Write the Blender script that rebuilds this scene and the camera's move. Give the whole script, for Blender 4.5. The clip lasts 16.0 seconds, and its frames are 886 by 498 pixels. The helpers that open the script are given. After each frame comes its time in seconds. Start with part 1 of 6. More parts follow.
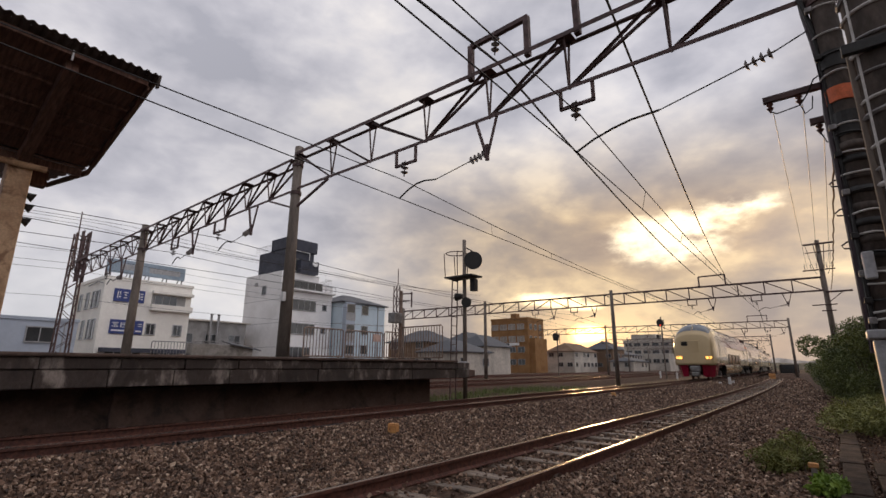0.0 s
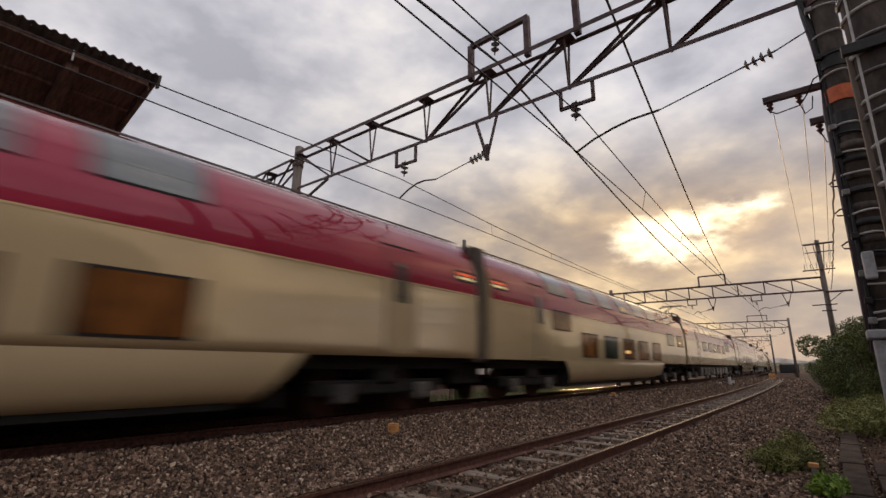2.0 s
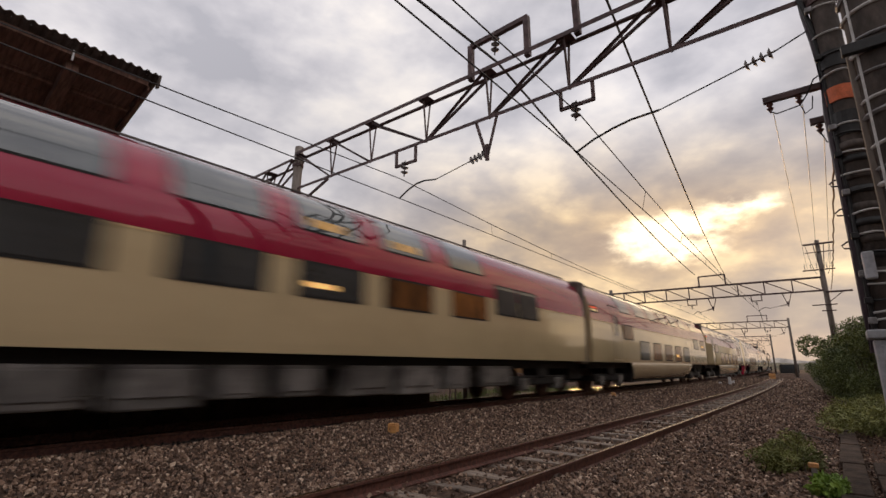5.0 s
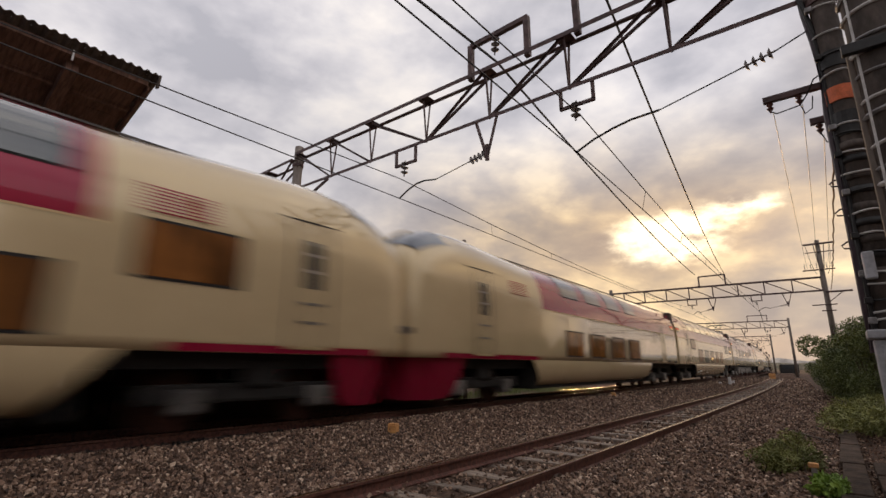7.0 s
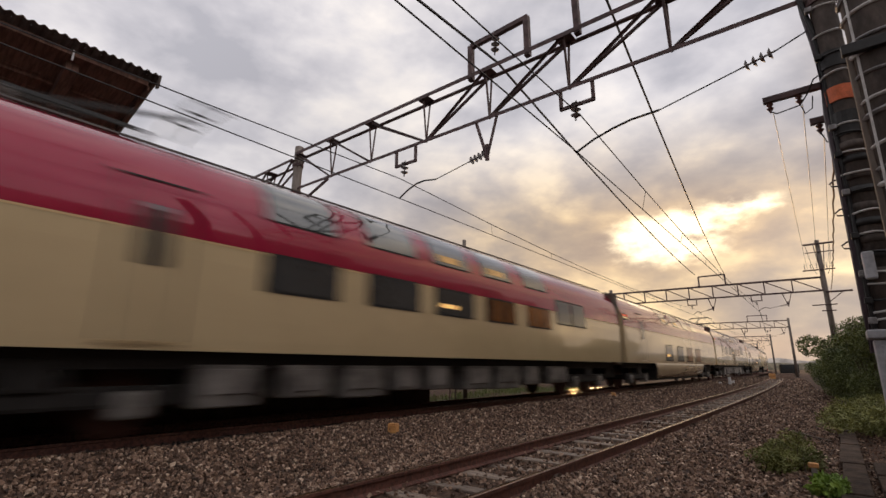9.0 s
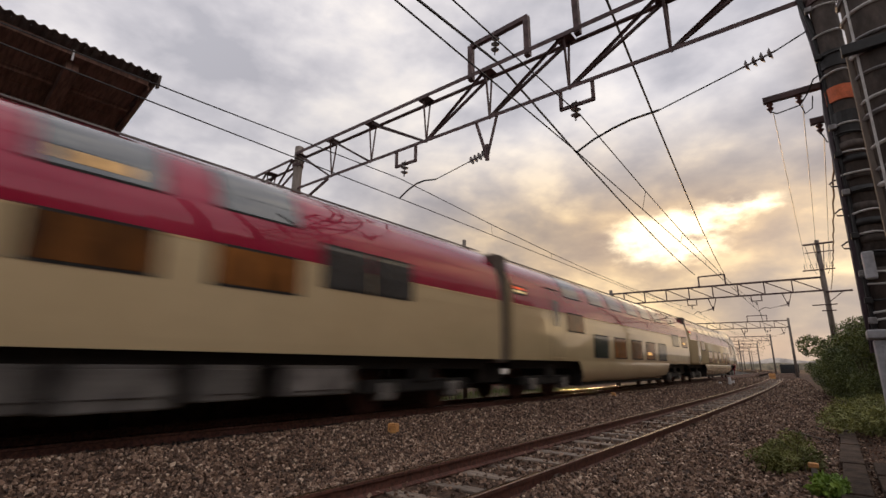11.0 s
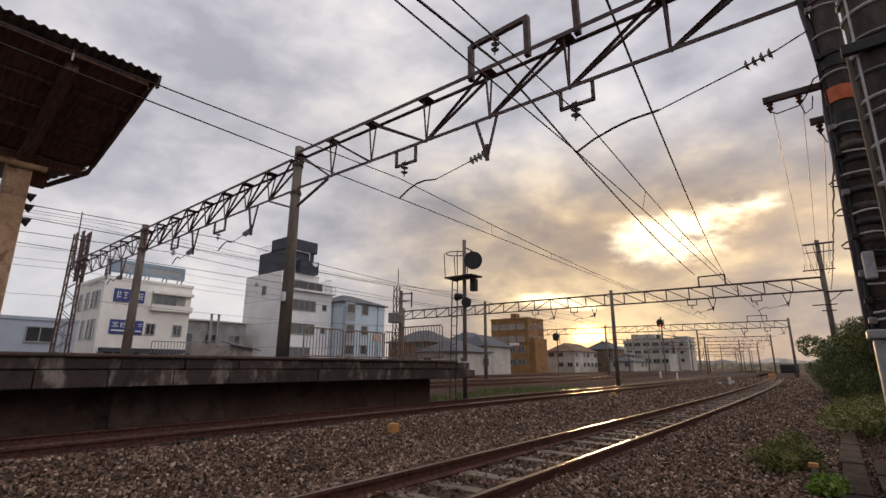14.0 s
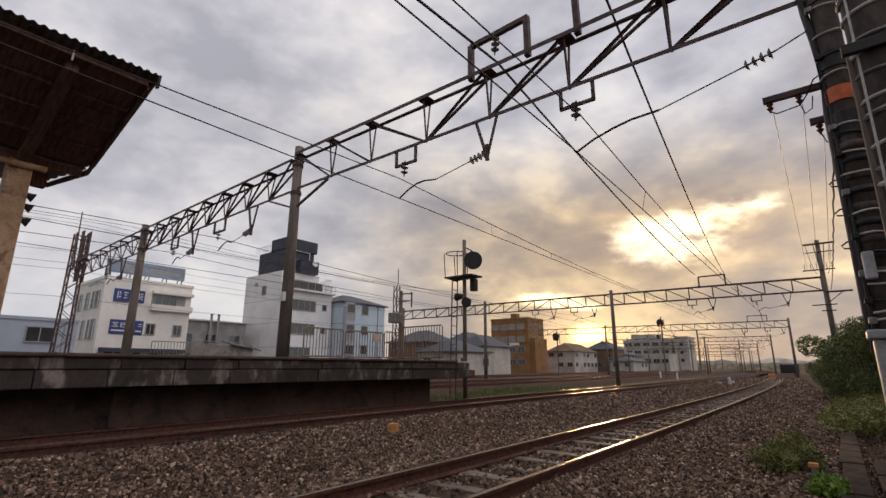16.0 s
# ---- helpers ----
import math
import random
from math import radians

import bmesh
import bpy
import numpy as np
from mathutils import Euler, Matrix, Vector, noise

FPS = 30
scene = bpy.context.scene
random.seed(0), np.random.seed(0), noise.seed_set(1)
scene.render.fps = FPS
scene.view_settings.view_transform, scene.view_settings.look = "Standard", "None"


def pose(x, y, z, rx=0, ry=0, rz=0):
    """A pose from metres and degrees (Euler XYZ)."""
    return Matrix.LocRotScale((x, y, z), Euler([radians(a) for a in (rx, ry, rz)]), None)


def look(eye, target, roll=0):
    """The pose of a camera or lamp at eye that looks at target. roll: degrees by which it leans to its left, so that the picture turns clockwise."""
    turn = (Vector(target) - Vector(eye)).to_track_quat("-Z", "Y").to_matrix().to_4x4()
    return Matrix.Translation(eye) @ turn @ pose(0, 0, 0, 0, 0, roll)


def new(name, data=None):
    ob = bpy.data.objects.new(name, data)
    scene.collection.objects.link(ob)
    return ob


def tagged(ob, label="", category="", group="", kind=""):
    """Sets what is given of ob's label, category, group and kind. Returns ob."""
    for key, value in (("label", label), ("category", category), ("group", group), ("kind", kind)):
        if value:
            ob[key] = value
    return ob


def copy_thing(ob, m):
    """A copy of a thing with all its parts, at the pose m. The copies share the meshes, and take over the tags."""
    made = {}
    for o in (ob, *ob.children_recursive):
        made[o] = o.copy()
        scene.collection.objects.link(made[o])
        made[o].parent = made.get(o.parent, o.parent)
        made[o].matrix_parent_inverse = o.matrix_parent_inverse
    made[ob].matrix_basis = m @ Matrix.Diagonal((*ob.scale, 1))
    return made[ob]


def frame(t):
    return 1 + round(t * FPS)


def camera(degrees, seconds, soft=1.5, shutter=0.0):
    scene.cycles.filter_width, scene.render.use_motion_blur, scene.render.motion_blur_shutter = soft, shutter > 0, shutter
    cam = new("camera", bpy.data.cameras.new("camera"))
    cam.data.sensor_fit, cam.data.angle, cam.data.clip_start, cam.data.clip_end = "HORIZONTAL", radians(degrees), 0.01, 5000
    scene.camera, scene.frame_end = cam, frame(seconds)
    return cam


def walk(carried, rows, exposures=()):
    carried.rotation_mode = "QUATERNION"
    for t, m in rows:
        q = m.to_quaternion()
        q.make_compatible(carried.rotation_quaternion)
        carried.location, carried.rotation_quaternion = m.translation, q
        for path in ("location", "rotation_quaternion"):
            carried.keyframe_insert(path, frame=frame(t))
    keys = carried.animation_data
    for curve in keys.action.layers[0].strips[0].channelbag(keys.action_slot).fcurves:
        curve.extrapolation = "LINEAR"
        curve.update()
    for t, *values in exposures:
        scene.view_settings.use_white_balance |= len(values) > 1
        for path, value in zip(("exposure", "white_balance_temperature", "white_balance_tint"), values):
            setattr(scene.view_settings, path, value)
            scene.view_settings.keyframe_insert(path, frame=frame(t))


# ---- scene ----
cam = camera(85.8, 16.0, soft=1.5, shutter=0.5)
EYE = Vector((0.0, 0.0, 0.912))
AZ, TILT = radians(38.64), radians(13.82)
AIM = EYE + Vector((-math.sin(AZ) * math.cos(TILT), math.cos(AZ) * math.cos(TILT), math.sin(TILT)))
walk(cam, [(0.0, look(EYE, AIM, 0.24)), (16.0, look(EYE, AIM, 0.24))], exposures=[(0.0, 0.0, 6750, 12), (1.5, -0.10, 6750, 12), (2.5, 0.16, 7000, 12), (12.5, 0.18, 7000, 12), (14.5, 0.0, 6800, 12), (16.0, 0.0, 6800, 12)])


# ---- sky and sun ----
def bearing(az, el):
    """Unit vector, az degrees to the left of the track's direction, el degrees up."""
    a, e = radians(az), radians(el)
    return Vector((-math.sin(a) * math.cos(e), math.cos(a) * math.cos(e), math.sin(e)))


SUN_AZ, SUN_EL = 21.9, 4.5
sun = new("sun", bpy.data.lights.new("sun", "SUN"))
sun.data.energy, sun.data.angle, sun.data.color = 1.0, radians(6), (1.0, 0.62, 0.3)
sun.matrix_world = look(bearing(SUN_AZ, SUN_EL) * 100, (0, 0, 0))


class Nodes:
    """Short calls for building a node tree."""

    def __init__(self, tree):
        self.tree = tree
        tree.nodes.clear()

    def add(self, kind, ins=None, operation=""):
        n = self.tree.nodes.new(kind)
        if operation:
            n.operation = operation
        for k, v in (ins or {}).items():
            if isinstance(v, bpy.types.NodeSocket):
                self.tree.links.new(v, n.inputs[k])
            else:
                n.inputs[k].default_value = v
        return n

    def math(self, op, a, b=0.0, c=0.0):
        n = self.add("ShaderNodeMath", {0: a, 1: b, 2: c}, operation=op)
        return n.outputs[0]

    def mix(self, fac, a, b, blend="MIX"):
        n = self.tree.nodes.new("ShaderNodeMix")
        n.data_type, n.blend_type = "RGBA", blend
        for k, v in ((0, fac), (6, a), (7, b)):
            if isinstance(v, bpy.types.NodeSocket):
                self.tree.links.new(v, n.inputs[k])
            else:
                n.inputs[k].default_value = v
        return n.outputs[2]

    def ramp(self, fac, stops, interp="LINEAR"):
        n = self.add("ShaderNodeValToRGB", {0: fac})
        r = n.color_ramp
        r.interpolation = interp
        while len(r.elements) < len(stops):
            r.elements.new(0.5)
        for e, (p, col) in zip(r.elements, stops):
            e.position = p
            e.color = (*col, 1) if len(col) == 3 else col
        return n.outputs[0]

    def noise(self, vec, scale, detail=4.0, rough=0.55, distort=0.0):
        n = self.add("ShaderNodeTexNoise", {"Vector": vec, "Scale": scale, "Detail": detail, "Roughness": rough, "Distortion": distort})
        return n.outputs[0]

    def smooth(self, v, lo, hi, to0=0.0, to1=1.0):
        n = self.add("ShaderNodeMapRange", {0: v, 1: lo, 2: hi, 3: to0, 4: to1})
        n.interpolation_type = "SMOOTHSTEP"
        return n.outputs[0]


def grey(v):
    return (v, v, v)


def make_sky():
    w = bpy.data.worlds.new("overcast_sunset_sky")
    scene.world = w
    w.use_nodes = True
    N = Nodes(w.node_tree)
    sky = N.add("ShaderNodeTexSky")
    sky.sky_type, sky.sun_disc = "NISHITA", False
    sky.sun_elevation, sky.sun_rotation = radians(SUN_EL), radians(-SUN_AZ)
    d = N.add("ShaderNodeTexCoord").outputs["Generated"]
    sep = N.add("ShaderNodeSeparateXYZ", {0: d})
    z = N.math("MAXIMUM", sep.outputs[2], 0.0)
    zz = N.math("ADD", z, 0.16)
    cloud_plane = N.add("ShaderNodeCombineXYZ", {0: N.math("DIVIDE", sep.outputs[0], zz), 1: N.math("DIVIDE", sep.outputs[1], zz), 2: 0.0}).outputs[0]

    def toward(az, el):
        v = N.add("ShaderNodeVectorMath", {0: d, 1: bearing(az, el)}, operation="DOT_PRODUCT").outputs["Value"]
        return v

    def blob(az, el, half_deg, squash):
        """A soft gleam round a bearing, squash times as wide as it is high."""
        b = bearing(az, el)
        right = Vector((b.y, -b.x, 0)).normalized()
        up = right.cross(b)
        q = N.add("ShaderNodeVectorMath", {0: d, 1: right}, operation="DOT_PRODUCT").outputs["Value"]
        r = N.add("ShaderNodeVectorMath", {0: d, 1: up}, operation="DOT_PRODUCT").outputs["Value"]
        k = math.sin(radians(half_deg))
        q = N.math("DIVIDE", q, k * squash)
        r = N.math("DIVIDE", r, k)
        s = N.math("ADD", N.math("MULTIPLY", q, q), N.math("MULTIPLY", r, r))
        front = N.math("GREATER_THAN", toward(az, el), 0.0)
        return N.math("MULTIPLY", N.math("POWER", 2.718, N.math("MULTIPLY", s, -1.0)), front)

    puffs = N.add("ShaderNodeMapping", {"Vector": d, "Rotation": (radians(3), radians(-4), 0), "Scale": (1.0, 1.0, 1.9)}).outputs[0]
    big = N.noise(puffs, 3.0, 4.0, 0.5, 0.15)
    fine = N.noise(puffs, 8.0, 7.0, 0.52, 0.15)
    tiny = N.noise(puffs, 26.0, 6.0, 0.55, 0.1)
    both = N.math("ADD", N.math("ADD", N.math("MULTIPLY", big, 0.60), N.math("MULTIPLY", fine, 0.32)), N.math("MULTIPLY", tiny, 0.08))
    cloud = N.ramp(both, [(0.37, (0.41, 0.425, 0.495)), (0.45, (0.53, 0.54, 0.61)), (0.53, (0.67, 0.675, 0.73)), (0.63, (0.87, 0.85, 0.85))])
    # paler towards the horizon
    low = N.math("MULTIPLY", N.smooth(z, 0.0, 0.28, 1.0, 0.0), N.smooth(toward(10, 2), 0.72, 0.95, 1.0, 0.25))
    cloud = N.mix(N.math("MULTIPLY", low, 0.55), cloud, (0.80, 0.83, 0.87, 1))
    # warm towards the setting sun
    warm = N.math("MULTIPLY", N.smooth(toward(6, 4), 0.60, 0.94), N.smooth(z, 0.26, 0.50, 1.0, 0.0))
    # the afterglow reaches higher to the right of the line
    warm = N.math("MAXIMUM", warm, N.math("MULTIPLY", N.smooth(toward(-30, 16), 0.84, 0.96), N.smooth(z, 0.5, 0.8, 1.0, 0.0)))
    warm_cloud = N.ramp(both, [(0.40, (0.28, 0.235, 0.215)), (0.47, (0.38, 0.305, 0.24)), (0.53, (0.54, 0.41, 0.27)), (0.61, (0.92, 0.70, 0.40))])
    cloud = N.mix(N.math("MULTIPLY", warm, 0.85), cloud, warm_cloud)
    # breaks in the cloud, with ragged edges
    rag = N.math("MULTIPLY", N.math("SUBTRACT", N.math("ADD", N.math("MULTIPLY", fine, 0.45), N.math("MULTIPLY", tiny, 0.55)), 0.5), 3.6)

    def torn(glow, lo, hi):
        body = N.math("MULTIPLY", N.math("ADD", glow, N.math("MULTIPLY", rag, glow)), 1.0)
        return N.smooth(body, lo, hi)

    hi_blob = N.math("ADD", blob(12.8, 13.7, 3.0, 2.2), N.math("MULTIPLY", blob(4.5, 16.2, 1.4, 3.6), 0.55))
    hi_gap = torn(hi_blob, 0.26, 1.0)
    band_gap = torn(N.math("ADD", blob(26.2, 7.6, 0.95, 4.6), N.math("MULTIPLY", blob(22.4, 6.6, 0.5, 5.0), 0.8)), 0.28, 0.95)
    sun_gap = torn(blob(21.9, 3.5, 1.25, 1.7), 0.2, 1.0)
    halo = N.math("ADD", N.math("MULTIPLY", blob(22.2, 3.2, 2.6, 2.4), 0.40), N.math("ADD", N.math("MULTIPLY", blob(12.0, 14.2, 4.5, 2.4), 0.14), N.math("MULTIPLY", blob(12.0, 2.2, 1.3, 9.0), 0.16)))

    def tint(f, col):
        return N.mix(1.0, (*col, 1), N.add("ShaderNodeCombineXYZ", {0: f, 1: f, 2: f}).outputs[0], "MULTIPLY")

    for f, col in ((halo, (1.0, 0.52, 0.14)), (hi_gap, (1.2, 1.08, 0.76)), (band_gap, (1.3, 1.05, 0.6)), (sun_gap, (7.0, 3.6, 0.9))):
        cloud = N.mix(1.0, cloud, tint(f, col), "ADD")
    # the open eastern half of the sky, behind the viewer, is brighter
    east = N.math("ADD", N.smooth(toward(-95, 42), 0.25, 0.97, 1.0, 1.65), N.smooth(toward(82, 45), 0.75, 0.99, 0.0, 0.12))
    # the afterglow, strongest low over the line and to its right
    east = N.math("ADD", east, N.smooth(toward(-12, 5), 0.90, 0.99, 0.0, 0.30))
    east = N.math("SUBTRACT", east, N.smooth(toward(180, 15), 0.35, 0.97, 0.0, 0.52))
    # one heavy grey bank high on the left, a thinner veil above the line
    east = N.math("ADD", east, N.math("SUBTRACT", N.math("MULTIPLY", blob(10.0, 36.0, 9.0, 2.2), 0.16), N.math("MULTIPLY", blob(56.0, 27.0, 10.0, 1.7), 0.15)))
    cloud = N.mix(1.0, cloud, N.add("ShaderNodeCombineXYZ", {0: east, 1: east, 2: east}).outputs[0], "MULTIPLY")
    sky_bg = N.add("ShaderNodeBackground", {0: sky.outputs[0], 1: 0.06})
    cloud_bg = N.add("ShaderNodeBackground", {0: cloud, 1: 1.0})
    m = N.add("ShaderNodeMixShader", {0: 0.95, 1: sky_bg.outputs[0], 2: cloud_bg.outputs[0]})
    N.add("ShaderNodeOutputWorld", {0: m.outputs[0]})


make_sky()


# ---- materials ----
def principled(name, col, rough=0.7, metal=0.0, col2=None, scale=8.0, bump=0.0, bump_scale=40.0, stretch=(1, 1, 1), spec=0.5, lo=0.35, hi=0.65, emit=None, emit_strength=0.0, vary=0.0, coat=0.0, fleck=0.11, grime=None, grime_scale=1.5, coat_ior=1.5):
    """A worn surface: colour varied at two scales, fine relief."""
    m = bpy.data.materials.new(name)
    m.use_nodes = True
    N = Nodes(m.node_tree)
    co = N.add("ShaderNodeTexCoord").outputs["Object"]
    co = N.add("ShaderNodeMapping", {"Vector": co, "Scale": stretch}).outputs[0]
    c2 = col2 or tuple(c * 0.72 for c in col)
    f = N.smooth(N.noise(co, scale, 6.0, 0.6), lo, hi)
    base = N.mix(f, (*c2, 1), (*col, 1))
    g = N.smooth(N.noise(co, scale * 9, 3.0), 0.3, 0.7, 1.0 - fleck * 1.25, 1.0 + fleck * 0.75)
    base = N.mix(1.0, base, N.add("ShaderNodeCombineXYZ", {0: g, 1: g, 2: g}).outputs[0], "MULTIPLY")
    if grime:
        gf = N.smooth(N.noise(co, grime_scale, 7.0, 0.65, 0.5), 0.50, 0.68, 0.0, 0.8)
        base = N.mix(gf, base, (*grime, 1))
    if vary:
        o = N.add("ShaderNodeObjectInfo").outputs["Random"]
        v = N.math("MULTIPLY_ADD", o, 2 * vary, 1 - vary)
        base = N.mix(1.0, base, N.add("ShaderNodeCombineXYZ", {0: v, 1: v, 2: v}).outputs[0], "MULTIPLY")
    rr = N.smooth(N.noise(co, scale * 2.3, 3.0), 0.3, 0.7, max(rough - 0.1, 0.02), min(rough + 0.1, 1.0))
    ins = {"Base Color": base, "Roughness": rr, "Metallic": metal, "Specular IOR Level": spec, "Coat Weight": coat, "Coat IOR": coat_ior}
    if emit:
        ins["Emission Color"] = N.mix(f, (*[c * 0.25 for c in emit], 1), (*emit, 1))
        ins["Emission Strength"] = emit_strength
    if bump:
        h = N.noise(co, bump_scale, 5.0)
        ins["Normal"] = N.add("ShaderNodeBump", {"Strength": bump, "Distance": 0.02, "Height": h}).outputs[0]
    p = N.add("ShaderNodeBsdfPrincipled", ins)
    N.add("ShaderNodeOutputMaterial", {0: p.outputs[0]})
    return m


def stone_material(name, stops):
    """Loose stones, each with a shade of its own."""
    m = bpy.data.materials.new(name)
    m.use_nodes = True
    N = Nodes(m.node_tree)
    r = N.add("ShaderNodeNewGeometry").outputs["Random Per Island"]
    col = N.ramp(r, stops)
    co = N.add("ShaderNodeTexCoord").outputs["Object"]
    g = N.smooth(N.noise(co, 60.0, 4.0), 0.3, 0.7, 0.7, 1.2)
    col = N.mix(1.0, col, N.add("ShaderNodeCombineXYZ", {0: g, 1: g, 2: g}).outputs[0], "MULTIPLY")
    p = N.add("ShaderNodeBsdfPrincipled", {"Base Color": col, "Roughness": 0.7, "Specular IOR Level": 0.35})
    N.add("ShaderNodeOutputMaterial", {0: p.outputs[0]})
    return m


M = {}
M["ballast"] = principled("ballast_ground", (0.11, 0.068, 0.048), 0.95, spec=0.15, col2=(0.038, 0.024, 0.018), scale=14, bump=1.0, bump_scale=22)
M["stones"] = stone_material("ballast_stones", [(0.0, (0.042, 0.026, 0.019)), (0.4, (0.132, 0.078, 0.054)), (0.85, (0.30, 0.19, 0.132)), (1.0, (0.58, 0.44, 0.33))])
M["path_stones"] = stone_material("trodden_gravel", [(0.0, (0.05, 0.028, 0.02)), (0.5, (0.17, 0.098, 0.066)), (0.9, (0.31, 0.19, 0.13)), (1.0, (0.5, 0.37, 0.28))])
# oil stain plus the shade under the train, both put into the colours
M["oily_shaded"] = principled("oil_stained_shaded_ballast", (0.03, 0.02, 0.016), 0.95, col2=(0.012, 0.008, 0.007), scale=16, bump=1.0, bump_scale=25)
M["dark_stones"] = stone_material("stained_shaded_ballast_stones", [(0.0, (0.014, 0.009, 0.008)), (0.6, (0.034, 0.022, 0.018)), (1.0, (0.06, 0.042, 0.034))])
M["dirt"] = principled("trodden_dirt", (0.135, 0.09, 0.062), 0.95, spec=0.12, col2=(0.065, 0.043, 0.03), scale=3, bump=0.8, bump_scale=30)
M["rail_side"] = principled("rusty_rail", (0.15, 0.058, 0.040), 0.75, col2=(0.065, 0.026, 0.019), scale=20, bump=0.3)
M["rail_top"] = principled("polished_rail_head", (0.17, 0.092, 0.048), 0.21, metal=1.0, col2=(0.10, 0.05, 0.028), scale=5, stretch=(6, 0.4, 6))
M["rail_dull"] = principled("dull_rail_head", (0.13, 0.085, 0.065), 0.5, metal=0.7, col2=(0.08, 0.05, 0.037), scale=5)
M["sleeper"] = principled("old_wood_sleeper", (0.31, 0.24, 0.185), 0.6, col2=(0.10, 0.07, 0.052), scale=4, stretch=(1, 7, 3), bump=0.6, bump_scale=12, vary=0.3)
M["concrete"] = principled("weathered_concrete", (0.30, 0.275, 0.25), 0.9, col2=(0.19, 0.17, 0.15), scale=2.2, bump=0.4, bump_scale=50, grime=(0.08, 0.07, 0.06), vary=0.12)
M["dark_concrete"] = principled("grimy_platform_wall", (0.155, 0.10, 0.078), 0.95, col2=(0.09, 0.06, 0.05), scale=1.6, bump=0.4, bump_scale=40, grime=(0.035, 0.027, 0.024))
M["coping"] = principled("platform_block", (0.33, 0.275, 0.24), 0.9, col2=(0.07, 0.052, 0.045), scale=3.2, lo=0.50, hi=0.70, stretch=(1, 1, 0.55), bump=0.6, bump_scale=45, grime=(0.035, 0.027, 0.024), grime_scale=1.7, vary=0.25)
# for the added wall out of view, standing in for dark surroundings
M["stand_in_wall"] = principled("unseen_blocker_wall", (0.34, 0.28, 0.235), 0.95, col2=(0.22, 0.175, 0.15), scale=0.5, bump=0.3, grime=(0.14, 0.11, 0.09), grime_scale=0.3)
M["platform_top"] = principled("platform_asphalt", (0.09, 0.085, 0.085), 0.9, scale=6, bump=0.4)
M["steel"] = principled("brown_gantry_steel", (0.125, 0.073, 0.072), 0.65, col2=(0.06, 0.034, 0.034), scale=6, bump=0.15)
M["galv"] = principled("galvanised_steel", (0.32, 0.31, 0.31), 0.5, metal=0.6, col2=(0.2, 0.19, 0.19), scale=9)
M["pole"] = principled("concrete_pole", (0.20, 0.165, 0.14), 0.85, col2=(0.12, 0.097, 0.082), scale=3, stretch=(1, 1, 0.25), bump=0.2)
M["black"] = principled("black_iron", (0.018, 0.017, 0.017), 0.55, scale=10)
M["wire"] = principled("bare_wire", (0.035, 0.03, 0.03), 0.5, metal=0.4, scale=10)
M["insul"] = principled("glazed_insulator", (0.26, 0.24, 0.235), 0.6, col2=(0.17, 0.15, 0.145), scale=10, spec=0.3)
M["orange"] = principled("orange_band", (0.75, 0.16, 0.05), 0.5, scale=6)
M["roof_sheet"] = principled("rusty_corrugated_sheet", (0.10, 0.075, 0.062), 0.85, col2=(0.05, 0.036, 0.03), scale=3, bump=0.3)
M["canopy_wood"] = principled("brown_canopy_timber", (0.17, 0.085, 0.058), 0.85, col2=(0.085, 0.042, 0.03), scale=3, stretch=(1, 6, 1))
M["canopy_post"] = principled("canopy_post_paint", (0.62, 0.40, 0.24), 0.6, col2=(0.46, 0.27, 0.15), scale=3, grime=(0.20, 0.09, 0.04), grime_scale=4)
M["white_wall"] = principled("white_render", (0.90, 0.865, 0.80), 0.9, fleck=0.025, col2=(0.83, 0.795, 0.735), scale=0.6, grime=(0.74, 0.70, 0.65), grime_scale=0.35)
M["white_tile"] = principled("white_cladding", (0.84, 0.83, 0.83), 0.8, fleck=0.025, col2=(0.77, 0.76, 0.76), scale=0.5, grime=(0.68, 0.67, 0.66), grime_scale=0.3)
M["blue_wall"] = principled("pale_blue_siding", (0.56, 0.66, 0.73), 0.85, fleck=0.025, col2=(0.50, 0.60, 0.67), scale=0.5)
M["grey_wall"] = principled("blue_grey_siding", (0.44, 0.49, 0.57), 0.85, fleck=0.025, col2=(0.39, 0.44, 0.52), scale=0.5)
M["navy"] = principled("navy_cladding", (0.055, 0.06, 0.085), 0.7, fleck=0.025, scale=0.6)
M["ochre"] = principled("ochre_tile_wall", (0.28, 0.145, 0.055), 0.8, fleck=0.025, col2=(0.22, 0.105, 0.035), scale=0.5)
M["pale_far"] = principled("pale_far_wall", (0.56, 0.51, 0.45), 0.9, scale=0.3)
M["brown_far"] = principled("brown_far_wall", (0.22, 0.14, 0.09), 0.9, scale=0.3)
M["tile_roof"] = principled("dark_tile_roof", (0.075, 0.078, 0.09), 0.6, scale=2, stretch=(1, 1, 6))
M["glass"] = principled("dark_window_glass", (0.05, 0.055, 0.06), 0.08, scale=1.0, spec=0.8)
# pale tone of reflected light put into the glass colour
M["pale_pane"] = principled("painted_reflection_glass", (0.34, 0.29, 0.24), 0.12, col2=(0.22, 0.18, 0.15), scale=0.8, spec=0.7)
M["frame"] = principled("grey_window_frame", (0.40, 0.40, 0.41), 0.5, scale=6)
M["sign_blue"] = principled("blue_sign_face", (0.035, 0.06, 0.24), 0.5, scale=2)
M["sign_white"] = principled("white_lettering", (0.85, 0.85, 0.85), 0.6, scale=5)
M["billboard"] = principled("blue_grey_billboard", (0.30, 0.38, 0.46), 0.6, scale=0.8)
M["rail_fence"] = principled("brown_fence_steel", (0.30, 0.21, 0.16), 0.55, col2=(0.16, 0.10, 0.075), scale=5)
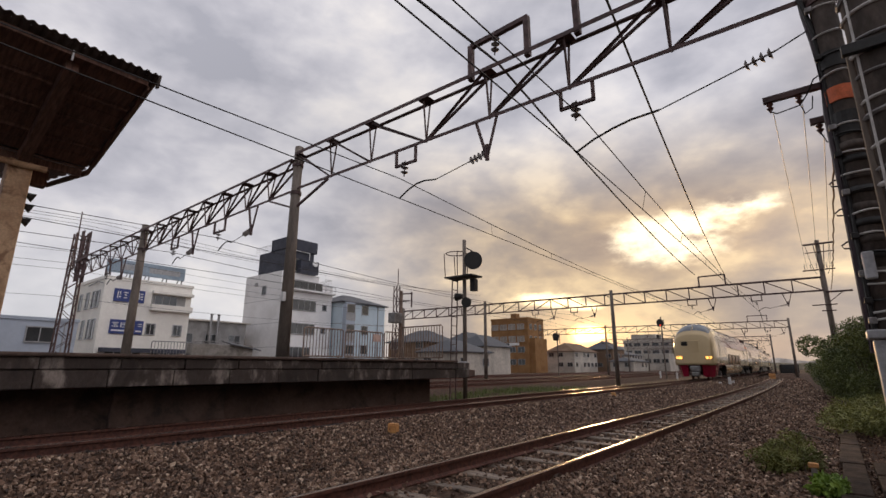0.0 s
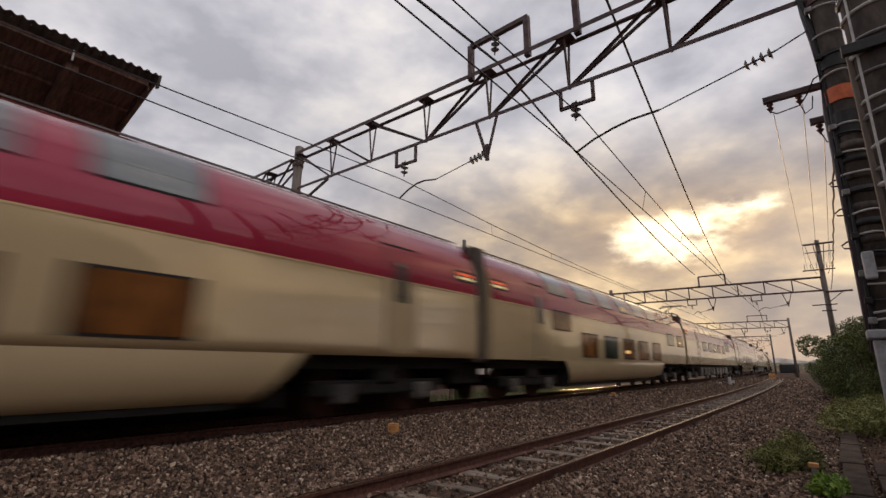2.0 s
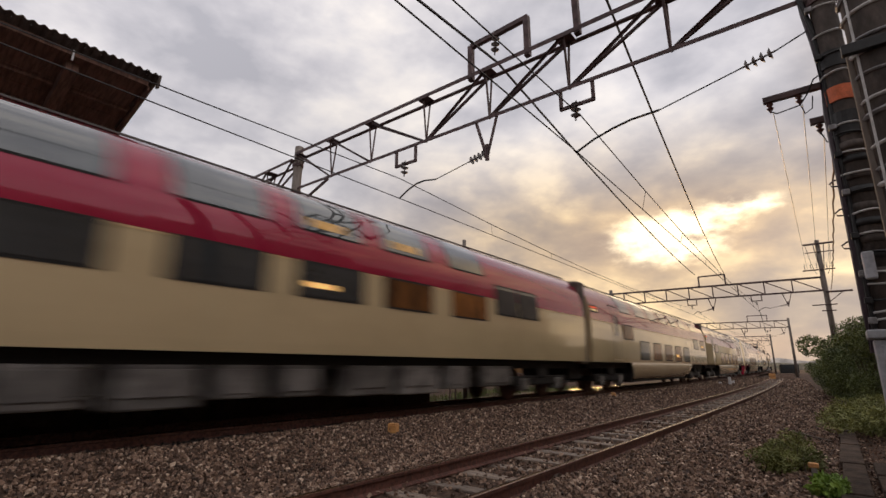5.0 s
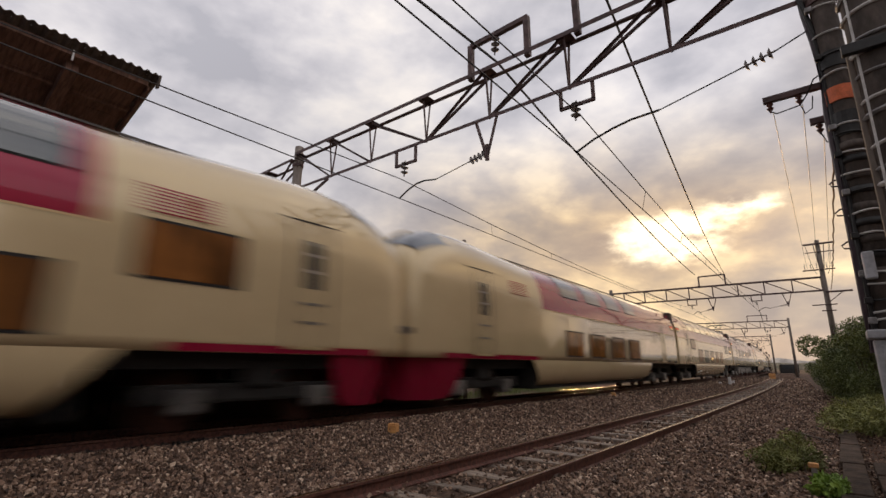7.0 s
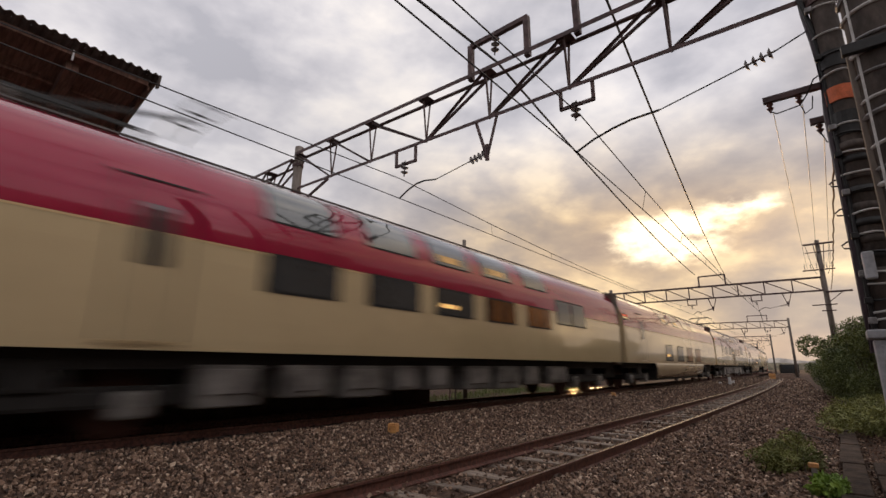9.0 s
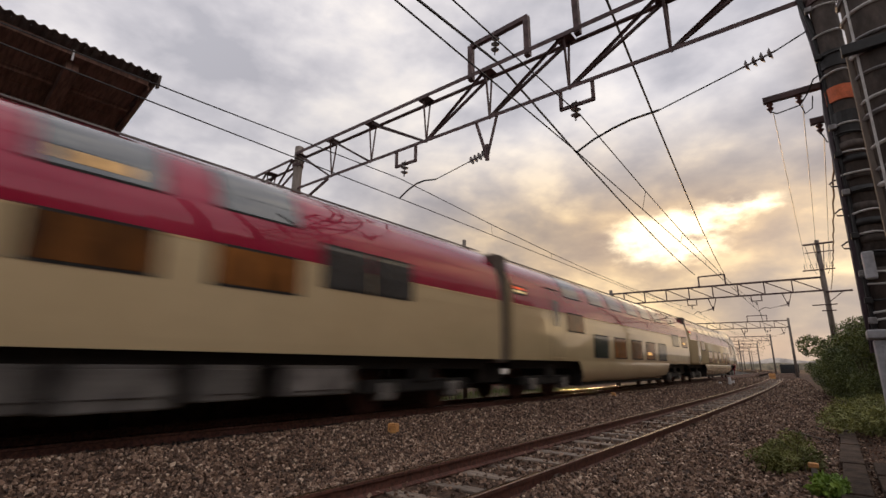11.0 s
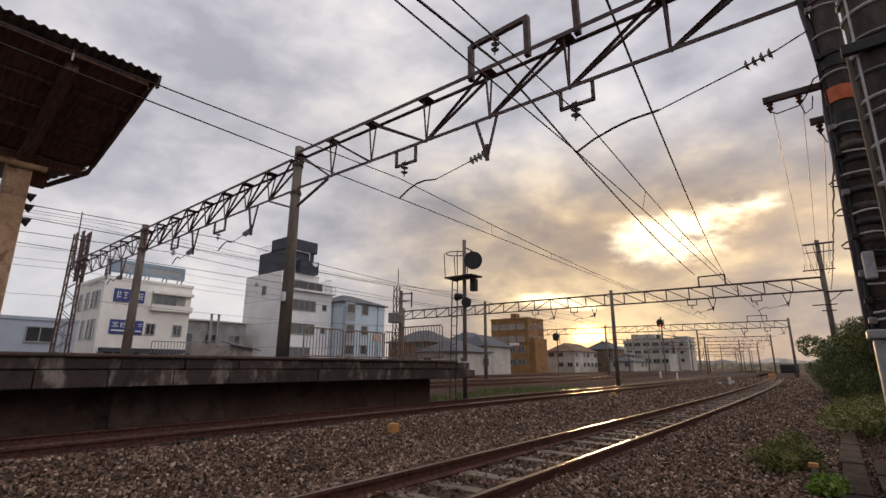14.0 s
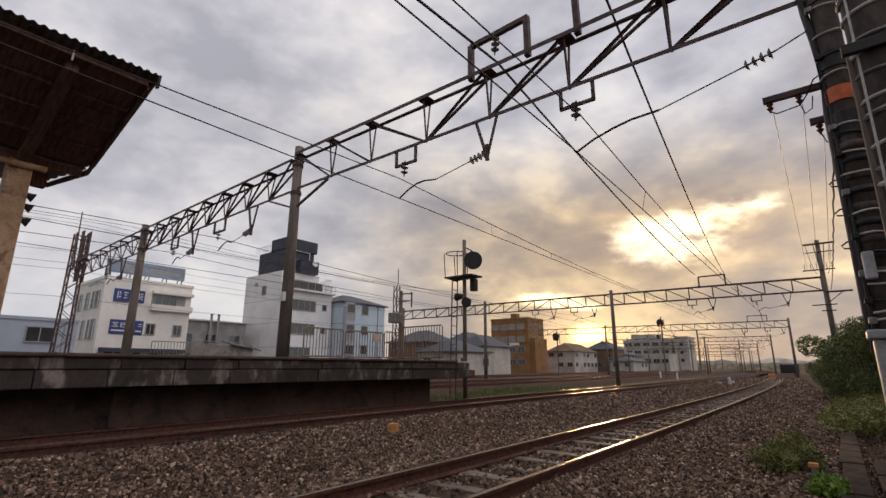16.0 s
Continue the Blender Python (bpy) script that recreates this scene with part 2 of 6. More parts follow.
M["yellow"] = principled("worn_yellow_box", (0.72, 0.36, 0.13), 0.6, col2=(0.52, 0.24, 0.08), scale=12, grime=(0.22, 0.11, 0.05), grime_scale=9)
M["cream"] = principled("cream_train_paint", (0.62, 0.48, 0.285), 0.17, metal=0.18, fleck=0.02, col2=(0.58, 0.445, 0.26), scale=0.5, spec=0.22, coat=1.0, coat_ior=1.32, bump=0.05, bump_scale=1.1)
M["red"] = principled("wine_red_train_paint", (0.31, 0.011, 0.040), 0.17, metal=0.15, fleck=0.02, col2=(0.275, 0.009, 0.034), scale=0.5, spec=0.22, coat=1.0, coat_ior=1.32, bump=0.05, bump_scale=1.1)
M["roof_grey"] = principled("train_roof_grey", (0.42, 0.40, 0.38), 0.5, scale=0.7, grime=(0.25, 0.23, 0.21))
M["under"] = principled("dark_underframe", (0.02, 0.0175, 0.016), 0.9, scale=3)
M["gear"] = principled("grey_equipment_case", (0.18, 0.165, 0.15), 0.6, col2=(0.06, 0.052, 0.048), scale=2, vary=0.35)
M["gangway"] = principled("grey_bellows", (0.11, 0.085, 0.068), 0.9, scale=4)
M["train_glass"] = principled("tinted_train_glass", (0.035, 0.04, 0.042), 0.06, scale=1, spec=0.9)
M["cabin_glow"] = principled("lit_compartment_window", (0.15, 0.06, 0.02), 0.10, col2=(0.02, 0.010, 0.006), scale=1.8, stretch=(1, 1.6, 0.5), spec=0.3, emit=(1.0, 0.34, 0.07), emit_strength=0.05, lo=0.36, hi=0.70)
M["sky_glass"] = principled("sky_reflecting_glass", (0.045, 0.055, 0.055), 0.04, scale=1, spec=0.8, coat=1.0, coat_ior=1.4)
# blue-grey of the reflected sky painted into the windscreen's base colour
M["screen_glass"] = principled("sky_tinted_windscreen_glass", (0.15, 0.17, 0.20), 0.08, scale=1, spec=1.0)
M["lining"] = principled("gold_lining", (0.70, 0.50, 0.24), 0.4, scale=2)
M["led_red"] = principled("red_display_lights", (0.3, 0.03, 0.01), 0.5, scale=8, emit=(1.0, 0.10, 0.02), emit_strength=0.5, lo=0.2, hi=0.4)
M["led_white"] = principled("pale_display_lights", (0.4, 0.3, 0.15), 0.5, scale=8, emit=(1.0, 0.75, 0.35), emit_strength=0.4, lo=0.2, hi=0.4)
M["step"] = principled("worn_brass_step", (0.6, 0.45, 0.25), 0.4, metal=0.5, scale=3)
M["lamp_warm"] = principled("lit_cabin_lamp", (0.9, 0.6, 0.3), 0.4, emit=(1.0, 0.55, 0.16), emit_strength=0.9)
M["lamp_dim"] = principled("dim_compartment_light", (0.5, 0.3, 0.12), 0.12, col2=(0.10, 0.05, 0.02), scale=3.0, emit=(1.0, 0.55, 0.16), emit_strength=0.28)
M["headlamp"] = principled("lit_headlamp", (0.95, 0.8, 0.5), 0.3, emit=(1.0, 0.46, 0.08), emit_strength=4.0)
M["red_lens"] = principled("lit_signal_lens", (0.6, 0.03, 0.02), 0.3, emit=(1.0, 0.08, 0.03), emit_strength=1.2)
M["leaf"] = principled("leaf_green", (0.16, 0.185, 0.042), 0.55, col2=(0.055, 0.078, 0.022), scale=1.4)
M["leaf_bright"] = principled("young_leaf", (0.22, 0.33, 0.05), 0.6, col2=(0.11, 0.19, 0.03), scale=4)
M["bark"] = principled("bark", (0.10, 0.07, 0.05), 0.9, scale=8)
# distance haze put into both materials as greyed colour and a faint glow
M["far_green"] = principled("far_foliage_haze_glow", (0.08, 0.08, 0.06), 0.9, scale=0.4, bump=0.5, bump_scale=1, emit=(0.22, 0.17, 0.12), emit_strength=0.55)
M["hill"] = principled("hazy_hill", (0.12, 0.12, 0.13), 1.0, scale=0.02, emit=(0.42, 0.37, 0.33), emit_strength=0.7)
M["notice"] = principled("faded_notice", (0.70, 0.48, 0.40), 0.6, scale=8)
M["band"] = principled("pale_binding", (0.62, 0.60, 0.58), 0.5, scale=9)
M["conduit"] = principled("purple_black_conduit", (0.045, 0.025, 0.035), 0.5, scale=6)
M["dark_pole"] = principled("dark_stained_pole", (0.12, 0.095, 0.082), 0.85, col2=(0.055, 0.043, 0.037), scale=3, stretch=(1, 1, 0.4), bump=0.3, grime=(0.03, 0.025, 0.022), grime_scale=2.5)
M["insul_red"] = principled("brown_pin_insulator", (0.14, 0.06, 0.05), 0.6, scale=9)
M["rope"] = principled("brown_twisted_cable", (0.28, 0.15, 0.08), 0.8, scale=20)
# painted loggia shade, and the grey concrete house's own wall colour
M["shade_wall"] = principled("loggia_shade_and_house_grey", (0.36, 0.35, 0.34), 0.9, scale=1)
M["leaf_mid"] = principled("weed_green", (0.27, 0.27, 0.075), 0.7, col2=(0.13, 0.145, 0.045), scale=3)
M["grass"] = principled("dry_grass", (0.16, 0.19, 0.06), 0.8, col2=(0.09, 0.12, 0.035), scale=2)
M["trough"] = principled("brown_stained_concrete", (0.085, 0.058, 0.043), 0.95, col2=(0.04, 0.028, 0.022), scale=5, bump=0.6, vary=0.3, spec=0.2, grime=(0.03, 0.024, 0.018))
M["grey_cabinet"] = principled("grey_cabinet_paint", (0.50, 0.51, 0.54), 0.45, scale=2)


# ---- mesh helpers ----
def part(name, bm, material, parent=None, label="", smooth=False):
    """Links a bmesh as one mesh object, under a thing or part if given."""
    me = bpy.data.meshes.new(name)
    bm.to_mesh(me)
    bm.free()
    me.materials.append(material)
    if smooth:
        me.shade_smooth()
    ob = new(name, me)
    if parent is not None:
        ob.parent = parent
    if label:
        ob["label"] = label
    return ob


def shared(name, mesh, parent, m):
    """One more object on a mesh that others use."""
    ob = new(name, mesh)
    ob.parent = parent
    ob.matrix_basis = m
    return ob


def thing(name, label, category, at=(0, 0, 0), group="", kind="", turn=0.0):
    ob = new(name)
    ob.empty_display_size = 0.2
    ob.matrix_basis = pose(*at, 0, 0, turn)
    return tagged(ob, label, category, group, kind)


def box(x0, x1, y0, y1, z0, z1, bm=None, bevel=0.0):
    bm = bm or bmesh.new()
    r = bmesh.ops.create_cube(bm, size=1.0, matrix=Matrix.Translation(((x0 + x1) / 2, (y0 + y1) / 2, (z0 + z1) / 2)) @ Matrix.Diagonal((abs(x1 - x0), abs(y1 - y0), abs(z1 - z0), 1)))
    if bevel:
        es = list({e for v in r["verts"] for e in v.link_edges})
        bmesh.ops.bevel(bm, geom=es, offset=bevel, segments=2, affect="EDGES", profile=0.5)
    return bm


def rod(a, b, r, bm=None, n=8, r1=None):
    """A round bar from a to b."""
    bm = bm or bmesh.new()
    a, b = Vector(a), Vector(b)
    d = b - a
    m = Matrix.Translation((a + b) / 2) @ d.to_track_quat("Z", "Y").to_matrix().to_4x4()
    bmesh.ops.create_cone(bm, cap_ends=True, segments=n, radius1=r, radius2=r if r1 is None else r1, depth=d.length, matrix=m)
    return bm


def bar(a, b, w, h, bm=None):
    """A square bar from a to b."""
    bm = bm or bmesh.new()
    a, b = Vector(a), Vector(b)
    d = b - a
    m = Matrix.Translation((a + b) / 2) @ d.to_track_quat("Z", "Y").to_matrix().to_4x4() @ Matrix.Diagonal((w, h, d.length, 1))
    bmesh.ops.create_cube(bm, size=1.0, matrix=m)
    return bm


def angle_bar(a, b, w, bm=None, flip=False):
    """An L-section bar from a to b."""
    bm = bm or bmesh.new()
    a, b = Vector(a), Vector(b)
    d = b - a
    q = Matrix.Translation((a + b) / 2) @ d.to_track_quat("Z", "Y").to_matrix().to_4x4()
    s = -1 if flip else 1
    t = w * 0.16
    bmesh.ops.create_cube(bm, size=1.0, matrix=q @ Matrix.Translation((0, s * w / 2, 0)) @ Matrix.Diagonal((w, t, d.length, 1)))
    bmesh.ops.create_cube(bm, size=1.0, matrix=q @ Matrix.Translation((s * w / 2, 0, 0)) @ Matrix.Diagonal((t, w, d.length, 1)))
    return bm


def polyline(points, r, bm=None, n=5):
    """One tube through the points."""
    pts = [Vector(p) for p in points]
    rows = []
    for i, p in enumerate(pts):
        d = (pts[min(i + 1, len(pts) - 1)] - pts[max(i - 1, 0)]).normalized()
        q = d.to_track_quat("Z", "Y").to_matrix()
        rows.append([p + q @ Vector((r * math.cos(2 * math.pi * k / n), r * math.sin(2 * math.pi * k / n), 0)) for k in range(n)])
    return sweep(rows, bm, close=True, caps=True)


def sweep(rows, bm=None, close=False, caps=False):
    """A skin through rows of equally many points."""
    bm = bm or bmesh.new()
    vs = [[bm.verts.new(p) for p in row] for row in rows]
    n = len(rows[0])
    for a, b in zip(vs, vs[1:]):
        for i in range(n if close else n - 1):
            j = (i + 1) % n
            bm.faces.new((a[i], a[j], b[j], b[i]))
    if caps:
        bm.faces.new(vs[0])
        bm.faces.new(list(reversed(vs[-1])))
    bmesh.ops.recalc_face_normals(bm, faces=bm.faces)
    return bm


# ---- the line of the tracks: straight, then a curve to the west, then straight ----
RADIUS, MAIN_RADIUS, BEND_FROM, BEND_TO = 760.0, 1700.0, 9.0, 135.0


def along(s, off=0.0, z=0.0):
    """The place s metres along the line and off metres to its right."""
    # the main line bends less than the siding, which runs up to it
    radius = MAIN_RADIUS if -9.75 <= off <= -6.5 else RADIUS
    end = 320.0 if radius == MAIN_RADIUS else BEND_TO
    turn = (min(max(s, BEND_FROM), end) - BEND_FROM) / radius
    x, y = radius * (math.cos(turn) - 1), min(s, BEND_FROM) + radius * math.sin(turn)
    if s > end:
        x -= math.sin(turn) * (s - end)
        y += math.cos(turn) * (s - end)
    return Vector((x + off * math.cos(turn), y + off * math.sin(turn), z))


def heading(s):
    return math.degrees((min(max(s, BEND_FROM), BEND_TO) - BEND_FROM) / RADIUS)


NEAR, MAIN, THIRD, FOURTH, FIFTH = -3.12, -7.96, -17.4, -21.3, -29.0
NEAR_Z = -0.148
GAUGE = 1.067
STATIONS = [-30, -10, 0, 9, 15, 21, 27, 33, 40, 47, 54, 62, 70, 80, 90, 100, 112, 124, 135, 200, 320, 500]


# ---- ground, track beds, rails, sleepers ----
def build_ground():
    bm = bmesh.new()
    rows = []
    for y in (-300, -40, 0, 40, 120, 300, 700, 1500, 3500):
        rows.append([(x, y, -0.62) for x in (-3500, -1200, -400, -120, -60, -30, 0, 6, 40, 200, 900, 2500)])
    sweep(rows, bm)
    tagged(part("ground", bm, M["dirt"]), "brown dirt and gravel ground round the railway tracks", "ground", kind="structure")


def bed(name, label, profile, s_list, material, skin=0.0):
    """A strip along the line with a cross profile of (offset, height)."""
    rows = []
    fine = []
    for (o0, z0), (o1, z1) in zip(profile, profile[1:]):
        n = max(1, int(abs(o1 - o0) / 0.5))
        fine += [(o0 + (o1 - o0) * i / n, z0 + (z1 - z0) * i / n) for i in range(n)]
    fine.append(profile[-1])
    for s in s_list:
        rows.append([along(s, o, z + 0.035 * noise.noise((o * 1.7, s * 0.9, 0))) for o, z in fine])
    bm = sweep(rows)
    return tagged(part(name, bm, material, smooth=True), label, "ballast", kind="structure")


BED_PROFILE = [(7.0, -0.66), (3.0, -0.42), (0.5, -0.38), (-0.9, -0.37), (-1.6, -0.32), (-2.0, -0.287), (-2.45, -0.287), (-2.7, -0.332), (-3.55, -0.332), (-3.8, -0.287), (-4.2, -0.29), (-4.7, -0.345), (-5.3, -0.30), (-6.2, -0.165), (-6.75, -0.10), (-7.2, -0.16), (-8.7, -0.165), (-9.3, -0.17), (-10.2, -0.30), (-12.0, -0.55), (-13.5, -0.68)]


def bed_height(o):
    for (o0, z0), (o1, z1) in zip(BED_PROFILE, BED_PROFILE[1:]):
        if o1 <= o <= o0:
            return z0 + (z1 - z0) * (o - o0) / (o1 - o0)
    return -0.6


def build_beds():
    fine = [-30, -10] + [i * 0.5 for i in range(-4, 60)] + [30 + 2.5 * i for i in range(45)] + [160, 200, 260, 320, 500]
    bed("ballast_bed", "dark brown crushed stone ballast beside the rails", BED_PROFILE, fine, M["ballast"])
    bed("ballast_bed_main", "oil-stained main line ballast bed with shade in its colour", [(-6.95, -0.145), (-7.2, -0.135), (-8.7, -0.14), (-9.3, -0.145), (-10.1, -0.27)], fine, M["oily_shaded"])
    coarse = [-30, -10, 0, 6, 12, 18, 24, 30, 36, 42, 50, 60, 72, 85, 100, 118, 135, 200, 320, 500]
    bed("ballast_bed_far", "dark ballast under the farther tracks", [(-15.0, -0.68), (-15.9, -0.30), (-22.8, -0.30), (-24.0, -0.45), (-27.0, -0.30), (-36.5, -0.30), (-38, -0.68)], coarse, M["ballast"])


def build_rail(off, z, label, s0=-30.0, s1=500.0, stations=None, head="rail_top"):
    """One flat-bottomed rail: foot, web and head, the running top polished."""
    st = [s for s in (stations or [-30, -10] + [i * 3.0 for i in range(0, 46)] + [150, 180, 220, 280, 350, 500]) if s0 <= s <= s1]
    owner = thing("rail", label, "rail", group="rails of the tracks", kind="structure")
    sec = [(-0.062, -0.152), (-0.062, -0.140), (-0.012, -0.120), (-0.009, -0.045), (-0.032, -0.034), (-0.032, -0.004), (0.032, -0.004), (0.032, -0.034), (0.009, -0.045), (0.012, -0.120), (0.062, -0.140), (0.062, -0.152)]
    part("rail_body", sweep([[along(s, off + o, z + h) for o, h in sec] for s in st], close=True), M["rail_side"], owner)
    top = [(-0.030, -0.0035), (-0.020, 0.0), (0.020, 0.0), (0.030, -0.0035)]
    part("rail_head", sweep([[along(s, off + o, z + h) for o, h in top] for s in st]), M[head], owner, "shiny worn running surface" if head == "rail_top" else "", smooth=True)


def build_sleepers(centre, z, s0, s1, step, name_group):
    """Sleepers of one track, each an object on one of three meshes."""
    kinds = []
    for k in range(3):
        bm = box(-1.05 + 0.03 * k, 1.05 - 0.02 * k, -0.10, 0.10, -0.14, 0.0, bevel=0.012)
        for v in bm.verts:
            v.co += Vector((0, 0, 0.008 * noise.noise((v.co.x * 3, v.co.y * 9, k * 5))))
        me = bpy.data.meshes.new("sleeper")
        bm.to_mesh(me)
        bm.free()
        me.materials.append(M["sleeper"])
        kinds.append(me)
    owner = thing("track_sleepers", "weathered wooden sleepers half buried in ballast", "sleepers", kind="structure")
    s, i = s0, 0
    while s < s1:
        p = along(s, centre, z - 0.148)
        shared("sleeper", kinds[i % 3], owner, pose(p.x, p.y, p.z + random.uniform(-0.022, 0.004), 0, 0, heading(s) + random.uniform(-2.2, 2.2)))
        s += step * random.uniform(0.94, 1.06)
        i += 1


def scatter_stones(name, label, spots, material):
    """Crushed stones as one body of loose stuff: spots are (place, size)."""
    rng = np.random.default_rng(4)
    # an angular stone with few faces
    cube = np.array([(-1, -1, -1), (1, -1, -1), (1, 1, -1), (-1, 1, -1), (-0.6, -0.7, 0.9), (0.8, -0.5, 0.8), (0.6, 0.8, 1.0), (-0.8, 0.6, 0.7)], float)
    quads = np.array([(0, 3, 2, 1), (4, 5, 6, 7), (0, 1, 5, 4), (1, 2, 6, 5), (2, 3, 7, 6), (3, 0, 4, 7)])
    n = len(spots)
    P = np.array([(*p, r) for p, r in spots])
    ang = rng.uniform(0, 2 * np.pi, (n, 3))
    V = np.repeat(cube[None], n, 0) * rng.uniform(0.55, 1.15, (n, 8, 3)) * np.stack([rng.uniform(0.8, 1.3, n), rng.uniform(0.6, 1.0, n), rng.uniform(0.6, 1.0, n)], 1)[:, None, :]
    for ax in range(3):
        ca, sa = np.cos(ang[:, ax])[:, None], np.sin(ang[:, ax])[:, None]
        i, j = [(1, 2), (0, 2), (0, 1)][ax]
        a, b = V[:, :, i].copy(), V[:, :, j].copy()
        V[:, :, i], V[:, :, j] = a * ca - b * sa, a * sa + b * ca
    V = V * P[:, None, 3:4] + P[:, None, :3]
    F = (quads[None] + (np.arange(n) * 8)[:, None, None]).reshape(-1, 4)
    me = bpy.data.meshes.new(name)
    me.from_pydata(V.reshape(-1, 3).tolist(), [], F.tolist())
    me.materials.append(material)
    tagged(new(name, me), label, "ballast", kind="stuff")


def build_stones():
    rng = random.Random(11)
    spots = []
    # denser close to the viewer, thinning out with distance
    for count, s0, s1, o0, o1, r0, r1 in ((3500, -9.0, 1.2, -7.1, 2.6, 0.02, 0.034), (52000, 1.2, 8.0, -7.1, 0.2, 0.011, 0.025), (38000, 8.0, 18.0, -7.1, 0.2, 0.014, 0.030), (15000, 18.0, 36.0, -7.2, 0.0, 0.022, 0.038), (6000, 36.0, 75.0, -7.2, -0.6, 0.033, 0.052)):
        for _ in range(count):
            s, o = rng.uniform(s0, s1), rng.uniform(o0, o1)
            if abs(abs(o - NEAR) - GAUGE / 2) < 0.07 and rng.random() < 0.8:
                continue
            if abs(o - NEAR) < 0.5 and rng.random() < 0.74:
                continue
            if o < -6.95:
                continue
            p = along(s, o, bed_height(o) + 0.035 * noise.noise((o * 1.7, s * 0.9, 0)) + rng.uniform(-0.008, 0.03))
            spots.append((p, rng.uniform(r0, r1) * (1.6 if rng.random() < 0.03 else 1.0)))
    # main line stones, their colour carrying stain and painted shade together
    dark = []
    for _ in range(9000):
        s, o = rng.uniform(-1.0, 30.0), rng.uniform(-9.7, -7.0)
        if abs(abs(o - MAIN) - GAUGE / 2) < 0.08:
            continue
        dark.append((along(s, o, bed_height(o) + rng.uniform(0.0, 0.03)), rng.uniform(0.02, 0.036)))
    scatter_stones("stained_stones", "oil-stained main line ballast stones with shade in their colour", dark, M["dark_stones"])
    path = []
    for _ in range(9000):
        s, o = rng.uniform(3.0, 22.0), rng.uniform(-1.5, 0.9)
        path.append((along(s, o, bed_height(o) + 0.035 * noise.noise((o * 1.7, s * 0.9, 0)) + rng.uniform(-0.004, 0.016)), rng.uniform(0.009, 0.022)))
    scatter_stones("path_stones", "reddish brown gravel trodden down beside the siding", path, M["path_stones"])
    scatter_stones("ballast_stones", "loose brown crushed ballast stones between the tracks", spots, M["stones"])


# ---- platform ----
PLAT_EDGE, PLAT_TOP, PLAT_END = -9.55, 1.10, 13.4


def build_platform():
    owner = thing("platform", "old concrete station platform with grimy block edge and ramped end", "platform", kind="structure")
    part("platform_deck", box(-15.6, PLAT_EDGE - 0.02, -30, 12.6, 0.98, PLAT_TOP - 0.006, bevel=0.01), M["platform_top"], owner)
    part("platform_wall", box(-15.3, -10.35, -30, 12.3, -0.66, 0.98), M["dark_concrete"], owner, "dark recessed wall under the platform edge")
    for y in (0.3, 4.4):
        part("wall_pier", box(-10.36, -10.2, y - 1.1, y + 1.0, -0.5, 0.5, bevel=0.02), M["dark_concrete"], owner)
    # edge blocks in two courses
    rng = random.Random(3)
    y = -4.0
    while y < PLAT_END - 0.2:
        w = min(rng.uniform(0.9, 1.15), PLAT_END - y)
        d = rng.uniform(-0.012, 0.012)
        part("edge_block", box(-10.4, PLAT_EDGE + d, y + 0.006, y + w - 0.006, 0.84, 1.03, bevel=0.02), M["coping"], owner)
        y += w
    y = -4.3
    while y < PLAT_END - 0.2:
        w = min(rng.uniform(0.9, 1.15), PLAT_END - y)
        d = rng.uniform(-0.03, 0.0)
        part("edge_block", box(-10.4, PLAT_EDGE + d - 0.01, y + 0.006, y + w - 0.006, 0.545, 0.832, bevel=0.018), M["coping"], owner)
        y += w
    part("coping_slab", box(-10.5, PLAT_EDGE + 0.05, -30, 12.7, 1.036, PLAT_TOP, bevel=0.02), M["dark_concrete"], owner, "dark rounded coping along the platform edge")
    part("end_slab", box(-15.4, PLAT_EDGE - 0.02, PLAT_END - 0.1, PLAT_END + 0.35, 0.58, 0.80, bevel=0.02), M["dark_concrete"], owner)


# ---- gantries ----
def lattice_beam(owner, xs, y, za, zb, deep, wide, thick, turn_x):
    """A truss across the tracks with two upper chords and one lower; xs: its panel points; za, zb: heights of the lower chord's ends; left of turn_x the diagonals fall towards the middle."""
    def lower(x):
        return Vector((x, y, za + (zb - za) * (x - xs[0]) / (xs[-1] - xs[0])))

    def upper(x, k):
        return lower(x) + Vector((0, k * wide / 2, deep))

    part("lower_chord", angle_bar(lower(xs[0]), lower(xs[-1]), thick), M["steel"], owner)
    for k in (-1, 1):
        part("upper_chord", angle_bar(upper(xs[0], k), upper(xs[-1], k), thick * 1.2, flip=k > 0), M["steel"], owner)
    for x in xs:
        for k in (-1, 1):
            part("truss_post", angle_bar(lower(x), upper(x, k), thick * 0.62, flip=k > 0), M["steel"], owner)
        p = upper(x, 0)
        part("gusset", box(x - 0.17, x + 0.17, y - wide / 2, y + wide / 2, p.z - 0.014, p.z), M["steel"], owner)
    for i, (x0, x1) in enumerate(zip(xs, xs[1:])):
        rising = (x0 + x1) / 2 > turn_x
        l, r = min(x0, x1), max(x0, x1)
        for k in (-1, 1):
            a, b = (lower(l), upper(r, k)) if rising else (upper(l, k), lower(r))
            part("truss_diagonal", angle_bar(a, b, thick * 0.62, flip=k > 0), M["steel"], owner)


